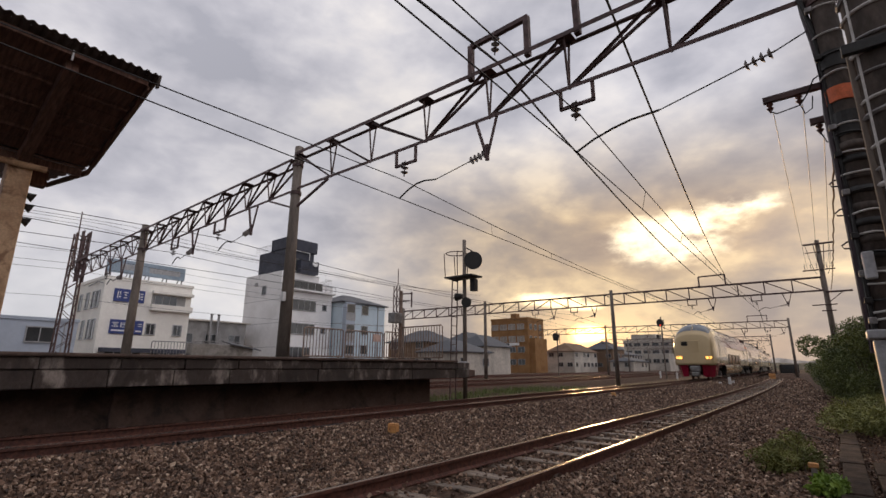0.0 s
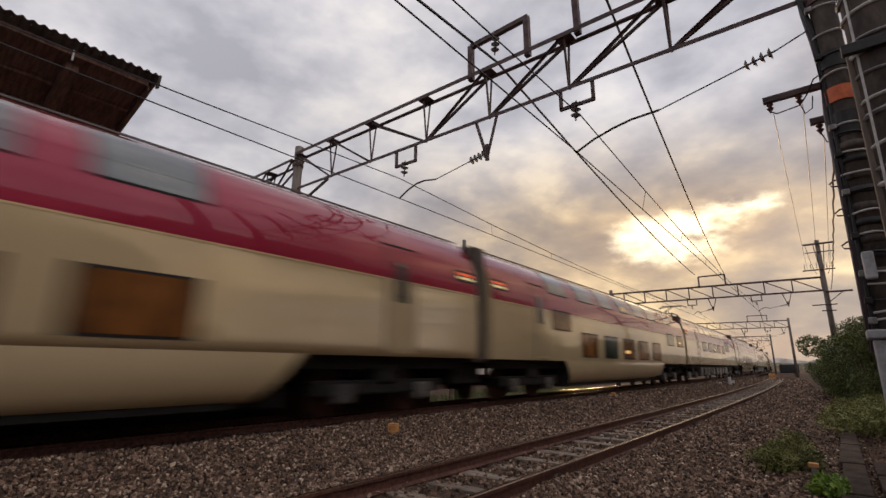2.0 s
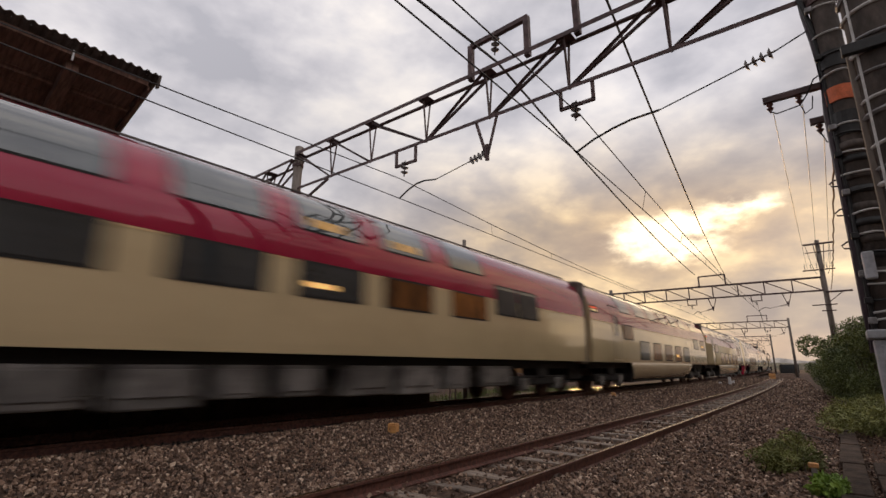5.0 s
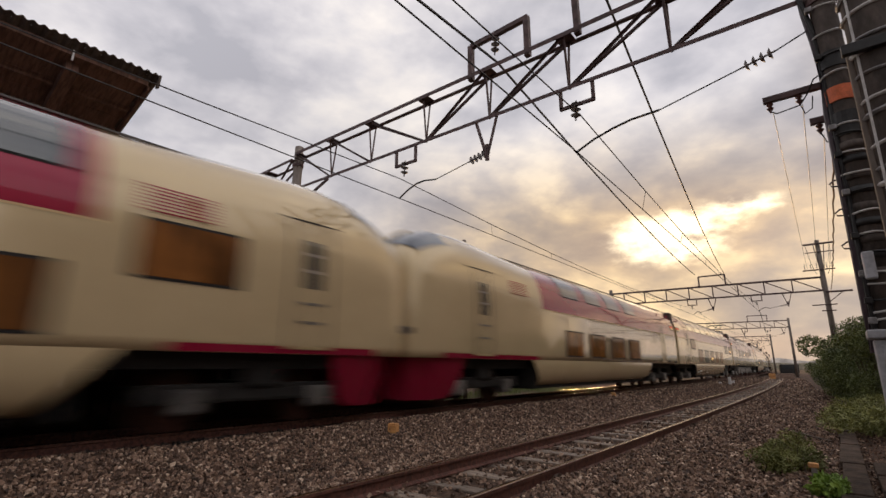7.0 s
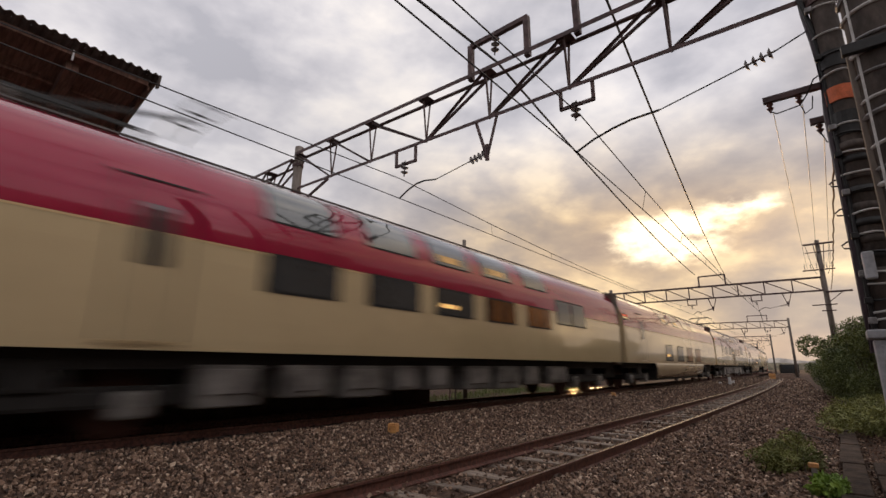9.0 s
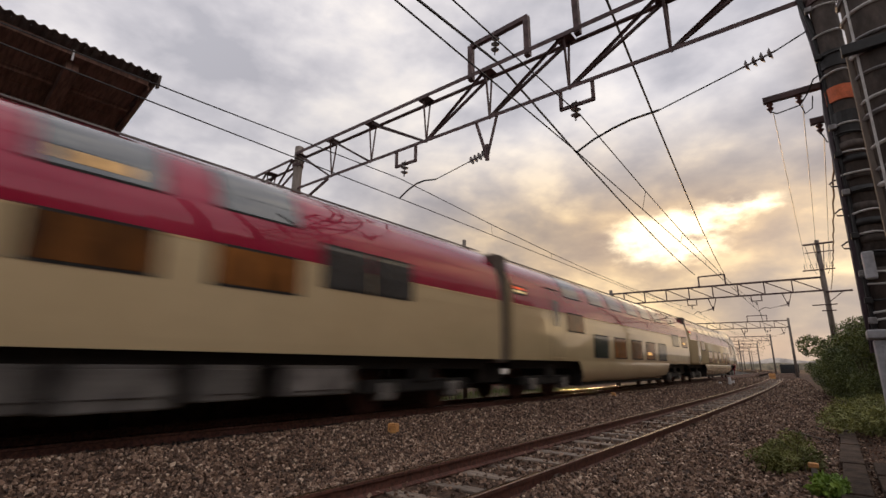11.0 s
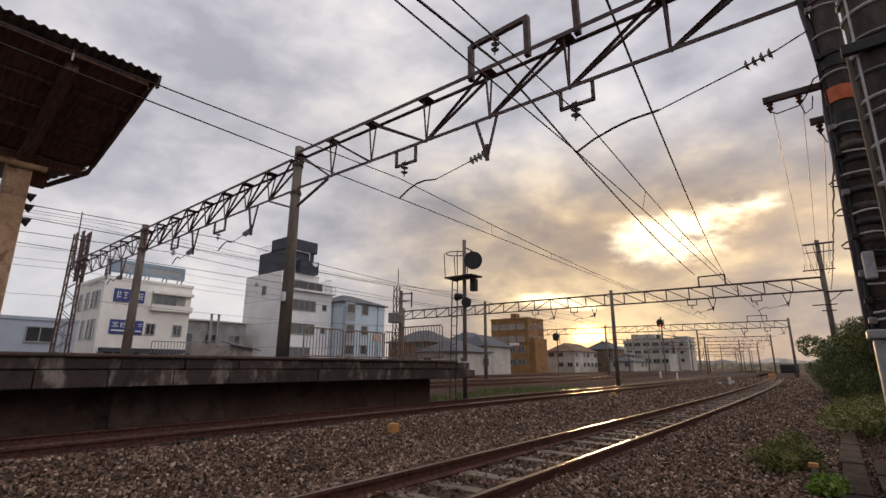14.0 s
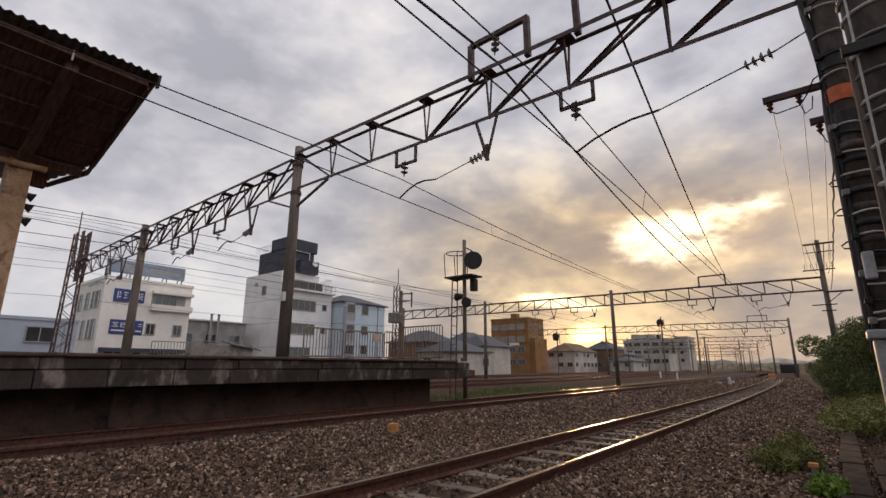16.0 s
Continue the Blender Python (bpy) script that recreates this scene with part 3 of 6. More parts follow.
def plane_beam(owner, a, b, deep, panel, thick):
    """A flat truss between two places of its lower chord."""
    a, b = Vector(a), Vector(b)
    n = max(2, round((b - a).length / panel))
    up = Vector((0, 0, deep))
    part("lower_chord", bar(a, b, thick, thick), M["steel"], owner)
    part("upper_chord", bar(a + up, b + up, thick, thick * 1.2), M["steel"], owner)
    for i in range(n + 1):
        p = a.lerp(b, i / n)
        part("truss_post", bar(p, p + up, thick * 0.7, thick * 0.7), M["steel"], owner)
    for i in range(n):
        p, q = a.lerp(b, i / n), a.lerp(b, (i + 1) / n)
        part("truss_diagonal", bar(p, q + up, thick * 0.6, thick * 0.6) if i < n / 2 else bar(p + up, q, thick * 0.6, thick * 0.6), M["steel"], owner)


def insulator(bm, a, b, r=0.10, n=3):
    """Discs on a rod from a to b."""
    a, b = Vector(a), Vector(b)
    rod(a, b, 0.018, bm, 6)
    d = (b - a)
    for i in range(n):
        f = (i + 0.8) / (n + 0.6)
        c = a + d * f
        rod(c - d.normalized() * 0.02, c + d.normalized() * 0.02, r, bm, 10, r * 0.45)
    return bm


def hanger(owner, x, y, z, width=0.66, drop=0.45):
    """A U-shaped hanger below a beam, with the insulator that holds the carrying wire."""
    bm = bar((x - width / 2, y, z), (x - width / 2, y, z - drop), 0.06, 0.06)
    bar((x + width / 2, y, z), (x + width / 2, y, z - drop), 0.06, 0.06, bm)
    bar((x - width / 2 - 0.03, y, z - drop), (x + width / 2 + 0.03, y, z - drop), 0.06, 0.06, bm)
    part("wire_hanger", bm, M["steel"], owner)
    part("insulator", insulator(bmesh.new(), (x - 0.02, y, z - drop + 0.09), (x - 0.05, y, z - drop - 0.33)), M["insul"], owner, "grey ribbed insulator")


def drop_arm(owner, x, y, z, tip):
    """A V-shaped bracket below a beam whose insulated arm pulls the contact wire aside."""
    low = Vector((x + 0.0, y, z - 0.95))
    bm = bar((x - 0.28, y, z), low, 0.055, 0.055)
    bar((x + 0.28, y, z), low, 0.045, 0.045, bm)
    bar(low + Vector((0, 0, 0.32)), low + Vector((0, 0, -0.06)), 0.07, 0.07, bm)
    part("drop_bracket", bm, M["steel"], owner)
    pull_arm(owner, low + Vector((-0.02, 0, 0.12)), tip)


def pull_arm(owner, start, tip):
    start, tip = Vector(start), Vector(tip)
    d = tip - start
    part("insulator", insulator(bmesh.new(), start, start + d.normalized() * 0.5, 0.095, 4), M["insul"], owner, "grey ribbed insulator")
    a = start + d.normalized() * 0.5
    b = a.lerp(tip, 0.45)
    c = tip + Vector((-d.x * 0.22, 0, 0.20 + 0.02 * abs(d.x)))
    bm = polyline([a, b], 0.012)
    polyline([b, b.lerp(c, 0.6) + Vector((0, 0, 0.03)), c, c.lerp(tip, 0.5) + Vector((0, 0, 0.03)), tip], 0.022, bm)
    part("pull_off_arm", bm, M["black"], owner)


def lattice_mast(owner, x, y, z0, z1, w0, w1, name="lattice_mast"):
    legs = []
    for kx in (-1, 1):
        for ky in (-1, 1):
            a, b = Vector((x + kx * w0 / 2, y + ky * w0 / 2, z0)), Vector((x + kx * w1 / 2, y + ky * w1 / 2, z1))
            part("mast_leg", bar(a, b, 0.07, 0.07), M["steel"], owner)
            legs.append((a, b))
    n = int((z1 - z0) / 0.55)
    bm = bmesh.new()
    for i in range(n):
        for p, q in ((0, 1), (2, 3), (0, 2), (1, 3)):
            a = legs[p][0].lerp(legs[p][1], (i + (i % 2)) / n)
            b = legs[q][0].lerp(legs[q][1], (i + 1 - (i % 2)) / n)
            bar(a, b, 0.035, 0.035, bm)
    part("mast_lacing", bm, M["steel"], owner)


GANTRY_Y = 8.2


def build_near_gantry():
    g = thing("catenary_gantry", "brown steel lattice gantry spanning the tracks on concrete poles", "gantry", (0, 0, 0), "gantries over the tracks")
    y = GANTRY_Y
    lattice_beam(g, [0.5, -1.45, -3.35, -5.25, -7.12, -9.1, -10.8, -12.45], y, 6.31, 6.33, 1.14, 0.26, 0.08, -7.1)
    lattice_beam(g, [-12.6 - 1.47 * k for k in range(16)], y, 6.30, 5.88, 0.98, 0.34, 0.075, -24.0)
    for x, z0, z1, r0, r1 in ((-12.53, 1.10, 7.78, 0.19, 0.13), (-24.72, -0.6, 7.40, 0.21, 0.15), (0.63, -0.5, 10.5, 0.18, 0.14)):
        part("gantry_pole", rod((x, y, z0), (x, y, z1), r0, None, 20, r1), M["dark_pole"] if x > 0 else M["pole"], g, "tall round concrete pole", smooth=True)
        part("pole_clamp", rod((x, y, 6.15), (x, y, 6.25), r1 + 0.05, None, 16), M["steel"], g)
        part("pole_clamp", rod((x, y, 7.1), (x, y, 7.18), r1 + 0.045, None, 16), M["steel"], g)
    bm = box(-12.44, -12.30, y - 0.30, y - 0.19, 2.75, 3.02, bevel=0.01)
    part("pole_plate", bm, M["sign_white"], g, "small white number plate")
    # knee braces on the platform pole
    for sx in (-1, 1):
        part("knee_brace", bar((-12.53 + 0.12 * sx, y, 5.75), (-12.53 + 1.6 * sx, y, 6.3), 0.06, 0.06), M["steel"], g)
    lattice_mast(g, -35.0, y, -0.6, 8.7, 0.75, 0.55)
    lattice_mast(g, -33.9, y, 5.6, 8.7, 0.34, 0.34)
    part("lightning_rod", rod((-35.5, y, 6.5), (-35.75, y, 10.3), 0.05, None, 6, 0.03), M["steel"], g)
    # frame above the beam for the feeder
    bm = bar((-5.72, y, 7.45), (-5.72, y, 8.38), 0.12, 0.12)
    bar((-4.22, y, 7.45), (-4.22, y, 8.45), 0.12, 0.12, bm)
    bar((-5.72, y, 8.36), (-4.18, y, 8.42), 0.11, 0.11, bm)
    part("feeder_frame", bm, M["steel"], g)
    part("insulator", insulator(bmesh.new(), (-5.02, y, 8.36), (-5.06, y, 7.86)), M["insul"], g, "grey ribbed insulator")
    part("feeder_post", bar((-3.08, y, 7.45), (-3.12, y, 9.6), 0.12, 0.12), M["steel"], g)
    part("feeder_post", bar((-1.45, y, 7.45), (-1.5, y, 9.6), 0.12, 0.12), M["steel"], g)
    # hangers and pull-off arms, track by track
    hanger(g, -3.2, y, 6.36)
    hanger(g, -7.78, y, 6.36)
    drop_arm(g, -5.32, y, 6.33, (-7.96, y, 5.03))
    part("arm_stay", rod((0.5, y, 5.85), (0.0, y, 5.66), 0.012, None, 6), M["black"], g)
    pull_arm(g, (0.0, y, 5.66), (-3.27, y, 4.92))
    hanger(g, THIRD + 0.1, y, 6.22, 0.8)
    drop_arm(g, -15.0, y, 6.26, (THIRD + 0.2, y, 5.03))
    hanger(g, FOURTH + 0.2, y, 6.15, 0.6)
    drop_arm(g, -19.3, y, 6.2, (FOURTH + 0.2, y, 5.03))
    hanger(g, -29.0, y, 5.98, 0.6)
    drop_arm(g, -26.9, y, 6.0, (-28.8, y, 4.95))
    return g


def build_far_gantry(s, offs, right, left, z, label, wall_frames=(), deep=0.95, lattice=False):
    """A gantry farther along the line; offs: the poles' offsets."""
    g = thing("catenary_gantry", label, "gantry", (0, 0, 0), "gantries over the tracks")
    a, b = along(s, right, z), along(s, left, z)
    plane_beam(g, a, b, deep, 1.7, 0.11)
    for o in offs:
        p = along(s, o)
        part("gantry_pole", rod((p.x, p.y, -0.62), (p.x, p.y, z + deep + 0.35), 0.19, None, 12, 0.14), M["pole"], g, "round concrete pole", smooth=True)
    for o0, o1 in wall_frames:
        p, q = along(s, o0, z + deep), along(s, o1, z + deep)
        bm = bar(p, p + Vector((0, 0, 0.85)), 0.1, 0.1)
        bar(q, q + Vector((0, 0, 0.85)), 0.1, 0.1, bm)
        bar(p + Vector((0, 0, 0.85)), q + Vector((0, 0, 0.85)), 0.1, 0.1, bm)
        part("feeder_frame", bm, M["steel"], g)
    for o in (NEAR, MAIN, THIRD, FOURTH):
        if left <= o <= right:
            p = along(s, o, z)
            hanger(g, p.x, p.y, z)
            q = along(s, o + 1.9, z)
            drop_arm(g, q.x, q.y, z, along(s, o, 5.03))
    return g


# ---- wires ----
def sag_points(a, b, sag, n=10):
    a, b = Vector(a), Vector(b)
    return [a.lerp(b, i / n) + Vector((0, 0, -4 * sag * (i / n) * (1 - i / n))) for i in range(n + 1)]


def build_contact_line(off, stations, label, zc=5.02, zm=5.56, r=0.012, sag=0.42, far=False):
    """Contact wire, carrying wire above it and droppers between, over one track."""
    owner = thing("overhead_line", label, "wire", group="overhead wires")
    lowpts, highpts = [], []
    for i, (s0, s1) in enumerate(zip(stations, stations[1:])):
        k0, k1 = (-0.15, -0.15) if i == 0 else (0.12 - 0.27 * (i % 2), -0.15 + 0.27 * (i % 2))
        a, b = along(s0, off + (0.0 if far else k0), zc), along(s1, off + (0.0 if far else k1), zc)
        lo = [a.lerp(b, j / 8) for j in range(9)]
        a, b = along(s0, off, zm), along(s1, off, zm)
        hi = sag_points(a, b, sag, 8)
        lowpts += lo if not lowpts else lo[1:]
        highpts += hi if not highpts else hi[1:]
        for j in (range(1, 7) if i == 0 else range(1, 8)):
            part("dropper", rod(lo[j], hi[j], 0.007, None, 4), M["wire"], owner)
    part("contact_wire", polyline(lowpts, r), M["wire"], owner)
    part("carrying_wire", polyline(highpts, r), M["wire"], owner)


build_ground()
build_beds()
for track_c, track_z, track_l in ((NEAR, NEAR_Z, "rusty steel rail with a bright top on wooden sleepers"), (MAIN, 0.0, "rusty steel rail of the main line")):
    for side in (-1, 1):
        build_rail(track_c + side * (GAUGE / 2 + 0.032), track_z, track_l)
far_st = [-30, 0, 9, 20, 30, 40, 50, 60, 72, 85, 100, 118, 135, 200, 320, 500]
for track_c in (THIRD, FOURTH, FIFTH, -33.0):
    for side in (-1, 1):
        build_rail(track_c + side * (GAUGE / 2 + 0.032), -0.12, "rusty steel rail of a farther track", stations=far_st, head="rail_dull")
build_stones()
build_platform()
build_near_gantry()
GANTRIES = (43.0, 84.0, 125.0, 165.0)
build_far_gantry(43.0, (-13.9, -27.0, -38.2), 0.9, -38.5, 6.25, "brown steel gantry with concrete poles over the tracks", [(-7.3, -5.0)])
build_far_gantry(84.0, (-0.5, -26.0), -0.5, -38.0, 6.5, "brown steel gantry over the curve of the tracks", [(-5.4, -3.0)])
build_far_gantry(125.0, (-1.0, -13.5, -30.0), -1.0, -36.0, 6.5, "far brown gantry over the curve of the tracks")
build_far_gantry(165.0, (-1.0, -13.5, -30.0), -1.0, -36.0, 6.5, "far brown gantry over the tracks")
build_contact_line(NEAR, (-33.0, 8.2, 43.0, 84.0, 125.0), "contact wire and carrying wire over the siding track", 4.92, 5.61, 0.013, 0.48)
build_contact_line(MAIN, (-33.0, 8.2, 43.0, 84.0, 125.0), "contact wire and carrying wire over the main line", 5.02, 5.55, 0.012, 0.42, True)
build_contact_line(THIRD, (-33.0, 8.2, 43.0, 84.0), "contact wire and carrying wire over a farther track")
build_contact_line(FOURTH, (-33.0, 8.2, 43.0, 84.0), "contact wire and carrying wire over a farther track")


# ---- unseen wall added to close the open side and darken the cars' gloss ----
def build_unseen_wall():
    bm = bmesh.new()
    # panel heights set how much sky is hidden from the cars
    for i in range(15):
        y = -48.0 + i * 6.2
        box(9.0, 9.3, y, y + 6.16, -0.7, (5.0 if y < -4 else 11.6) + 0.5 * math.sin(i * 2.1), bm)
    tagged(part("wall_east", bm, M["stand_in_wall"]), "unseen added wall of tall plain brown panels", "wall", kind="structure")


build_unseen_wall()


# ---- the train ----
HALF = [(1.445, 1.09), (1.455, 1.25), (1.466, 1.55), (1.4725, 1.9), (1.4725, 2.3), (1.462, 2.55), (1.435, 2.85), (1.385, 3.12), (1.30, 3.38), (1.17, 3.62), (0.98, 3.82), (0.72, 3.97), (0.40, 4.06), (0.0, 4.09)]
SECTION = HALF + [(-x, z) for x, z in reversed(HALF[:-1])]


def side_at(z):
    """Half width of the body at height z."""
    for (x0, z0), (x1, z1) in zip(HALF, HALF[1:]):
        if z0 <= z <= z1:
            return x0 + (x1 - x0) * (z - z0) / (z1 - z0)
    return 1.445


def skin(z0, z1, y0, y1, out, side, bm=None):
    """A patch of the car's side between two heights, lifted off it."""
    zs = sorted({z0, z1, *[z for _, z in HALF if z0 < z < z1]})
    rows = []
    for y in (y0, y1):
        row = []
        for z in zs:
            x = side_at(z)
            x1 = side_at(min(z + 0.05, 4.0)) - side_at(max(z - 0.05, 1.09))
            nrm = Vector((0.1, -x1)).normalized()
            row.append((side * (x + out * nrm.x), y, z + out * nrm.y))
        rows.append(row)
    bm = bm or bmesh.new()
    return sweep(rows, bm)


def train_window(car, z0, z1, y0, y1, side, glass, lamp=False):
    part("window_frame", skin(z0 - 0.04, z1 + 0.04, y0 - 0.05, y1 + 0.05, 0.010, side), M["under"], car)
    pane = part("pane", skin(z0, z1, y0, y1, 0.016, side), M[glass], car, "tinted window with a warm glow inside" if glass == "cabin_glow" else "")
    if lamp:
        part("cabin_lamp", skin(z0 + (z1 - z0) * 0.25, z0 + (z1 - z0) * 0.42, y0 + 0.15, y0 + (y1 - y0) * 0.55, 0.02, side), M["lamp_warm"], pane)


def upper_window(car, y0, y1, side, lit):
    """A tall pane that bends with the roof, its lower third showing the compartment behind the blind."""
    part("window_frame", skin(3.10, 3.88, y0 - 0.04, y1 + 0.04, 0.010, side), M["under"], car)
    pane = part("upper_pane", skin(3.13, 3.86, y0, y1, 0.016, side), M["sky_glass"], car, "curved upper window bent into the roof", smooth=True)
    if lit:
        part("cabin_lamp", skin(3.20, 3.36, y0 + 0.2, y0 + (y1 - y0) * 0.75, 0.02, side), M["lamp_dim"], pane, "warm reading light behind glass")


def display(car, y0, y1, side):
    """The lit destination display, two rows of light behind glass."""
    part("window_frame", skin(2.83, 3.10, y0 - 0.04, y1 + 0.04, 0.010, side), M["under"], car)
    pane = part("display_pane", skin(2.86, 3.07, y0, y1, 0.016, side), M["train_glass"], car, "lit destination display")
    part("display_light", skin(2.975, 3.045, y0 + 0.05, y1 - 0.05, 0.02, side), M["led_red"], pane, "red display light")
    part("display_light", skin(2.885, 2.945, y0 + 0.05, y1 - 0.05, 0.02, side), M["led_white"], pane, "pale yellow display light")


def bogie(car, y, powered=False):
    part("bogie_frame", box(-1.12, 1.12, y - 1.5, y + 1.5, 0.42, 0.60, bevel=0.03), M["under"], car)
    for sx in (-1, 1):
        bm = box(sx * 1.02 - 0.09, sx * 1.02 + 0.09, y - 1.65, y + 1.65, 0.40, 0.66, bevel=0.03)
        box(sx * 1.05 - 0.14, sx * 1.05 + 0.14, y - 0.30, y + 0.30, 0.60, 0.98, bm, 0.05)
        part("side_frame", bm, M["under"], car)
        for sy in (-1, 1):
            w = part("wheel", rod((sx * 0.53 - 0.06, y + sy * 1.05, 0.43), (sx * 0.53 + 0.06, y + sy * 1.05, 0.43), 0.43, None, 24), M["rail_side"], car)
            part("axle_box", box(sx * 1.02 - 0.16, sx * 1.02 + 0.16, y + sy * 1.05 - 0.18, y + sy * 1.05 + 0.18, 0.26, 0.60, bevel=0.05), M["gear"], car)


def side_door(car, y, side, red_above):
    """A folding door with its window and step; its upper part is red where the band runs on."""
    z_top = 2.55 if red_above else 3.2
    door = part("door", skin(1.13, z_top, y - 0.40, y + 0.40, 0.007, side), M["cream"], car, "folding side door", smooth=True)
    if red_above:
        part("door_head", skin(2.575, 3.25, y - 0.40, y + 0.40, 0.008, side), M["red"], door, smooth=True)
    for k in (-1, 0, 1):
        part("door_seal", skin(1.13, 3.25, y + k * 0.40 - 0.018, y + k * 0.40 + 0.018, 0.010, side), M["under"], door)
    part("drip_rail", skin(3.25, 3.28, y - 0.55, y + 0.55, 0.02, side), M["under"], car)
    part("pane", skin(2.12, 2.92, y - 0.17, y + 0.17, 0.014, side), M["train_glass"], door)
    if not red_above:
        for z in (1.55, 1.85):
            part("hand_grip", skin(z, z + 0.05, y - 0.2, y + 0.2, 0.02, side), M["gear"], door)
        for z in (2.38, 2.66):
            part("window_bar", skin(z, z + 0.05, y - 0.17, y + 0.17, 0.018, side), M["insul"], door)
    part("step_plate", skin(1.16, 1.20, y - 0.42, y + 0.42, 0.035, side), M["step"], car, "worn brass step edge")


NOSE_TOP = [(0.0, 3.30), (0.10, 3.50), (0.30, 3.74), (0.7, 4.0), (1.2, 4.19), (1.9, 4.29), (2.7, 4.28), (3.6, 4.22), (5.4, 4.09)]
NOSE_WIDE = [(0.0, 0.79), (0.06, 0.86), (0.16, 0.915), (0.35, 0.957), (0.65, 0.984), (1.1, 0.997), (1.6, 1.0), (5.4, 1.0)]


def table(rows, d):
    for (a, u), (b, v) in zip(rows, rows[1:]):
        if a <= d <= b:
            return u + (v - u) * (d - a) / (b - a)
    return rows[-1][1]


def nose_ring(d, grow=0.0):
    """The body's section d metres behind the tip, as (x, offset behind tip, z)."""
    wide, top = table(NOSE_WIDE, d), table(NOSE_TOP, d)
    brow = min(top - 0.42, 3.0)
    ring = []
    for x, z in SECTION:
        zz = z if z < brow else brow + (z - brow) * (top - brow) / (4.09 - brow)
        lean = max(0.0, zz - 2.3) * 0.14 * max(0.0, 1 - d / 1.5)
        ring.append((x * wide * (1 + grow), d + lean - grow * 2, zz + grow * (zz - 2.4)))
    return ring


def make_car(label, length, kind, nose=0, lit=True, starts=(), deck=(5.2, 16.9), lit_share=0.8):
    """kind: 'double' with a sunken lower deck or 'motor' with cases under the floor; nose: -1, 1 the end that carries a cab."""
    car = thing("train_car", label, "train car", group="cars of the train")
    L = length / 2

    def from_end(d, e):
        """d metres from the end e of the car."""
        return e * (L - d)

    y_lo, y_hi = -L + 0.32, L - 0.32
    if nose:
        rows = []
        for d in (0.0, 0.05, 0.12, 0.2, 0.35, 0.55, 0.7, 0.95, 1.2, 1.5, 1.9, 2.3, 2.7, 3.6, 4.5, 5.4):
            rows.append([(x, from_end(q + 0.02, nose), z) for x, q, z in nose_ring(d)])
        rows.append([(x, from_end(0.32, -nose), z) for x, z in SECTION])
    else:
        rows = [[(x, y, z) for x, z in SECTION] for y in (y_lo, y_hi)]
    part("body", sweep(rows, close=True, caps=True), M["cream"], car, smooth=bool(nose))
    tail = -nose if nose else -1
    # lower deck and windows are counted from the end 'ref'
    if kind == "motor":
        ref, band0, starts = -1, 0.34, (5.45, 7.55, 9.5, 11.45, 13.55)
    elif nose < 0:
        ref, band0, starts, deck0, deck1 = -1, 5.66, (7.17, 9.22, 11.34, 13.43), 4.9, 16.55
    elif nose > 0:
        ref, band0, starts, deck0, deck1 = 1, 5.5, (5.8, 7.9, 9.98, 12.08, 14.15), 5.05, 16.85
    else:
        ref, band0, (deck0, deck1) = -1, 0.34, deck
    b0, b1 = sorted((from_end(band0, ref), from_end(length - 0.34, ref)))
    for side in (-1, 1):
        part("red_band", skin(2.57, 3.97, b0, b1, 0.004, side), M["red"], car, "wine red band along the upper side", smooth=True)
        part("pinstripe", skin(2.545, 2.572, b0, b1, 0.006, side), M["lining"], car, "thin gold line under the red band")
    r0, r1 = sorted((from_end(3.7 if nose else 0.34, nose or -1), from_end(0.34, -(nose or -1))))
    part("roof_panel", sweep([[(x, y, z + 0.008) for x, z in [(0.72, 3.972), (0.40, 4.06), (0, 4.09), (-0.40, 4.06), (-0.72, 3.972)]] for y in (r0, r1)]), M["roof_grey"], car, smooth=True)
    for sx in (-0.78, 0.78):
        part("roof_gutter", bar((sx, r0, 3.985), (sx, r1, 3.985), 0.03, 0.03), M["gear"], car)
    bog = L - 2.95
    for y in (-bog, bog):
        bogie(car, y)
    part("underframe", box(-1.15, 1.15, -L + 0.6, L - 0.6, 0.86, 1.10), M["under"], car)
    rng = random.Random(sum(ord(ch) * (i + 1) for i, ch in enumerate(label)))
    if kind == "double":
        ya, yb = sorted((from_end(deck0, ref), from_end(deck1, ref)))
        sec = [(1.447, 1.10), (1.450, 1.0), (1.435, 0.80), (1.36, 0.57), (1.20, 0.41), (0.95, 0.33), (0.3, 0.31)]
        for side in (-1, 1):
            bm = sweep([[(side * x, y + s * (1.10 - z) * 0.95, z) for x, z in sec] for y, s in ((ya, 1), (yb, -1))])
            part("lower_deck_side", bm, M["cream"], car, "cream side of the sunken lower deck", smooth=True)
        part("lower_deck_floor", box(-1.15, 1.15, ya + 0.9, yb - 0.9, 0.30, 1.1), M["under"], car)
        for e, y in ((1, ya + 0.4), (-1, yb - 0.4)):
            part("deck_end", bar((-1.34, y, 0.7), (1.34, y, 0.7), 0.06, 0.8), M["under"], car)
        for st in starts:
            y0, y1 = sorted((from_end(st, ref), from_end(st + 1.36, ref)))
            for side in (-1, 1):
                train_window(car, 1.26, 2.0, y0, y1, side, "cabin_glow" if rng.random() < lit_share else "train_glass", rng.random() < 0.3)
                upper_window(car, y0, y1, side, rng.random() < 0.18)
        mids = [3.75] if nose >= 0 and lit_share > 0.5 else []
        if not nose and lit_share > 0.5:
            mids += [17.2, 19.3]
        for side in (-1, 1):
            for st in mids:
                train_window(car, 2.04, 2.58, -L + st, -L + st + 1.3, side, "train_glass" if st == 17.2 else "cabin_glow", st == 19.3)
                if st < 19:
                    upper_window(car, -L + st, -L + st + 1.3, side, False)
            if nose >= 0:
                side_door(car, -L + 2.95, side, True)
                display(car, -L + 0.38, -L + 1.1, side)
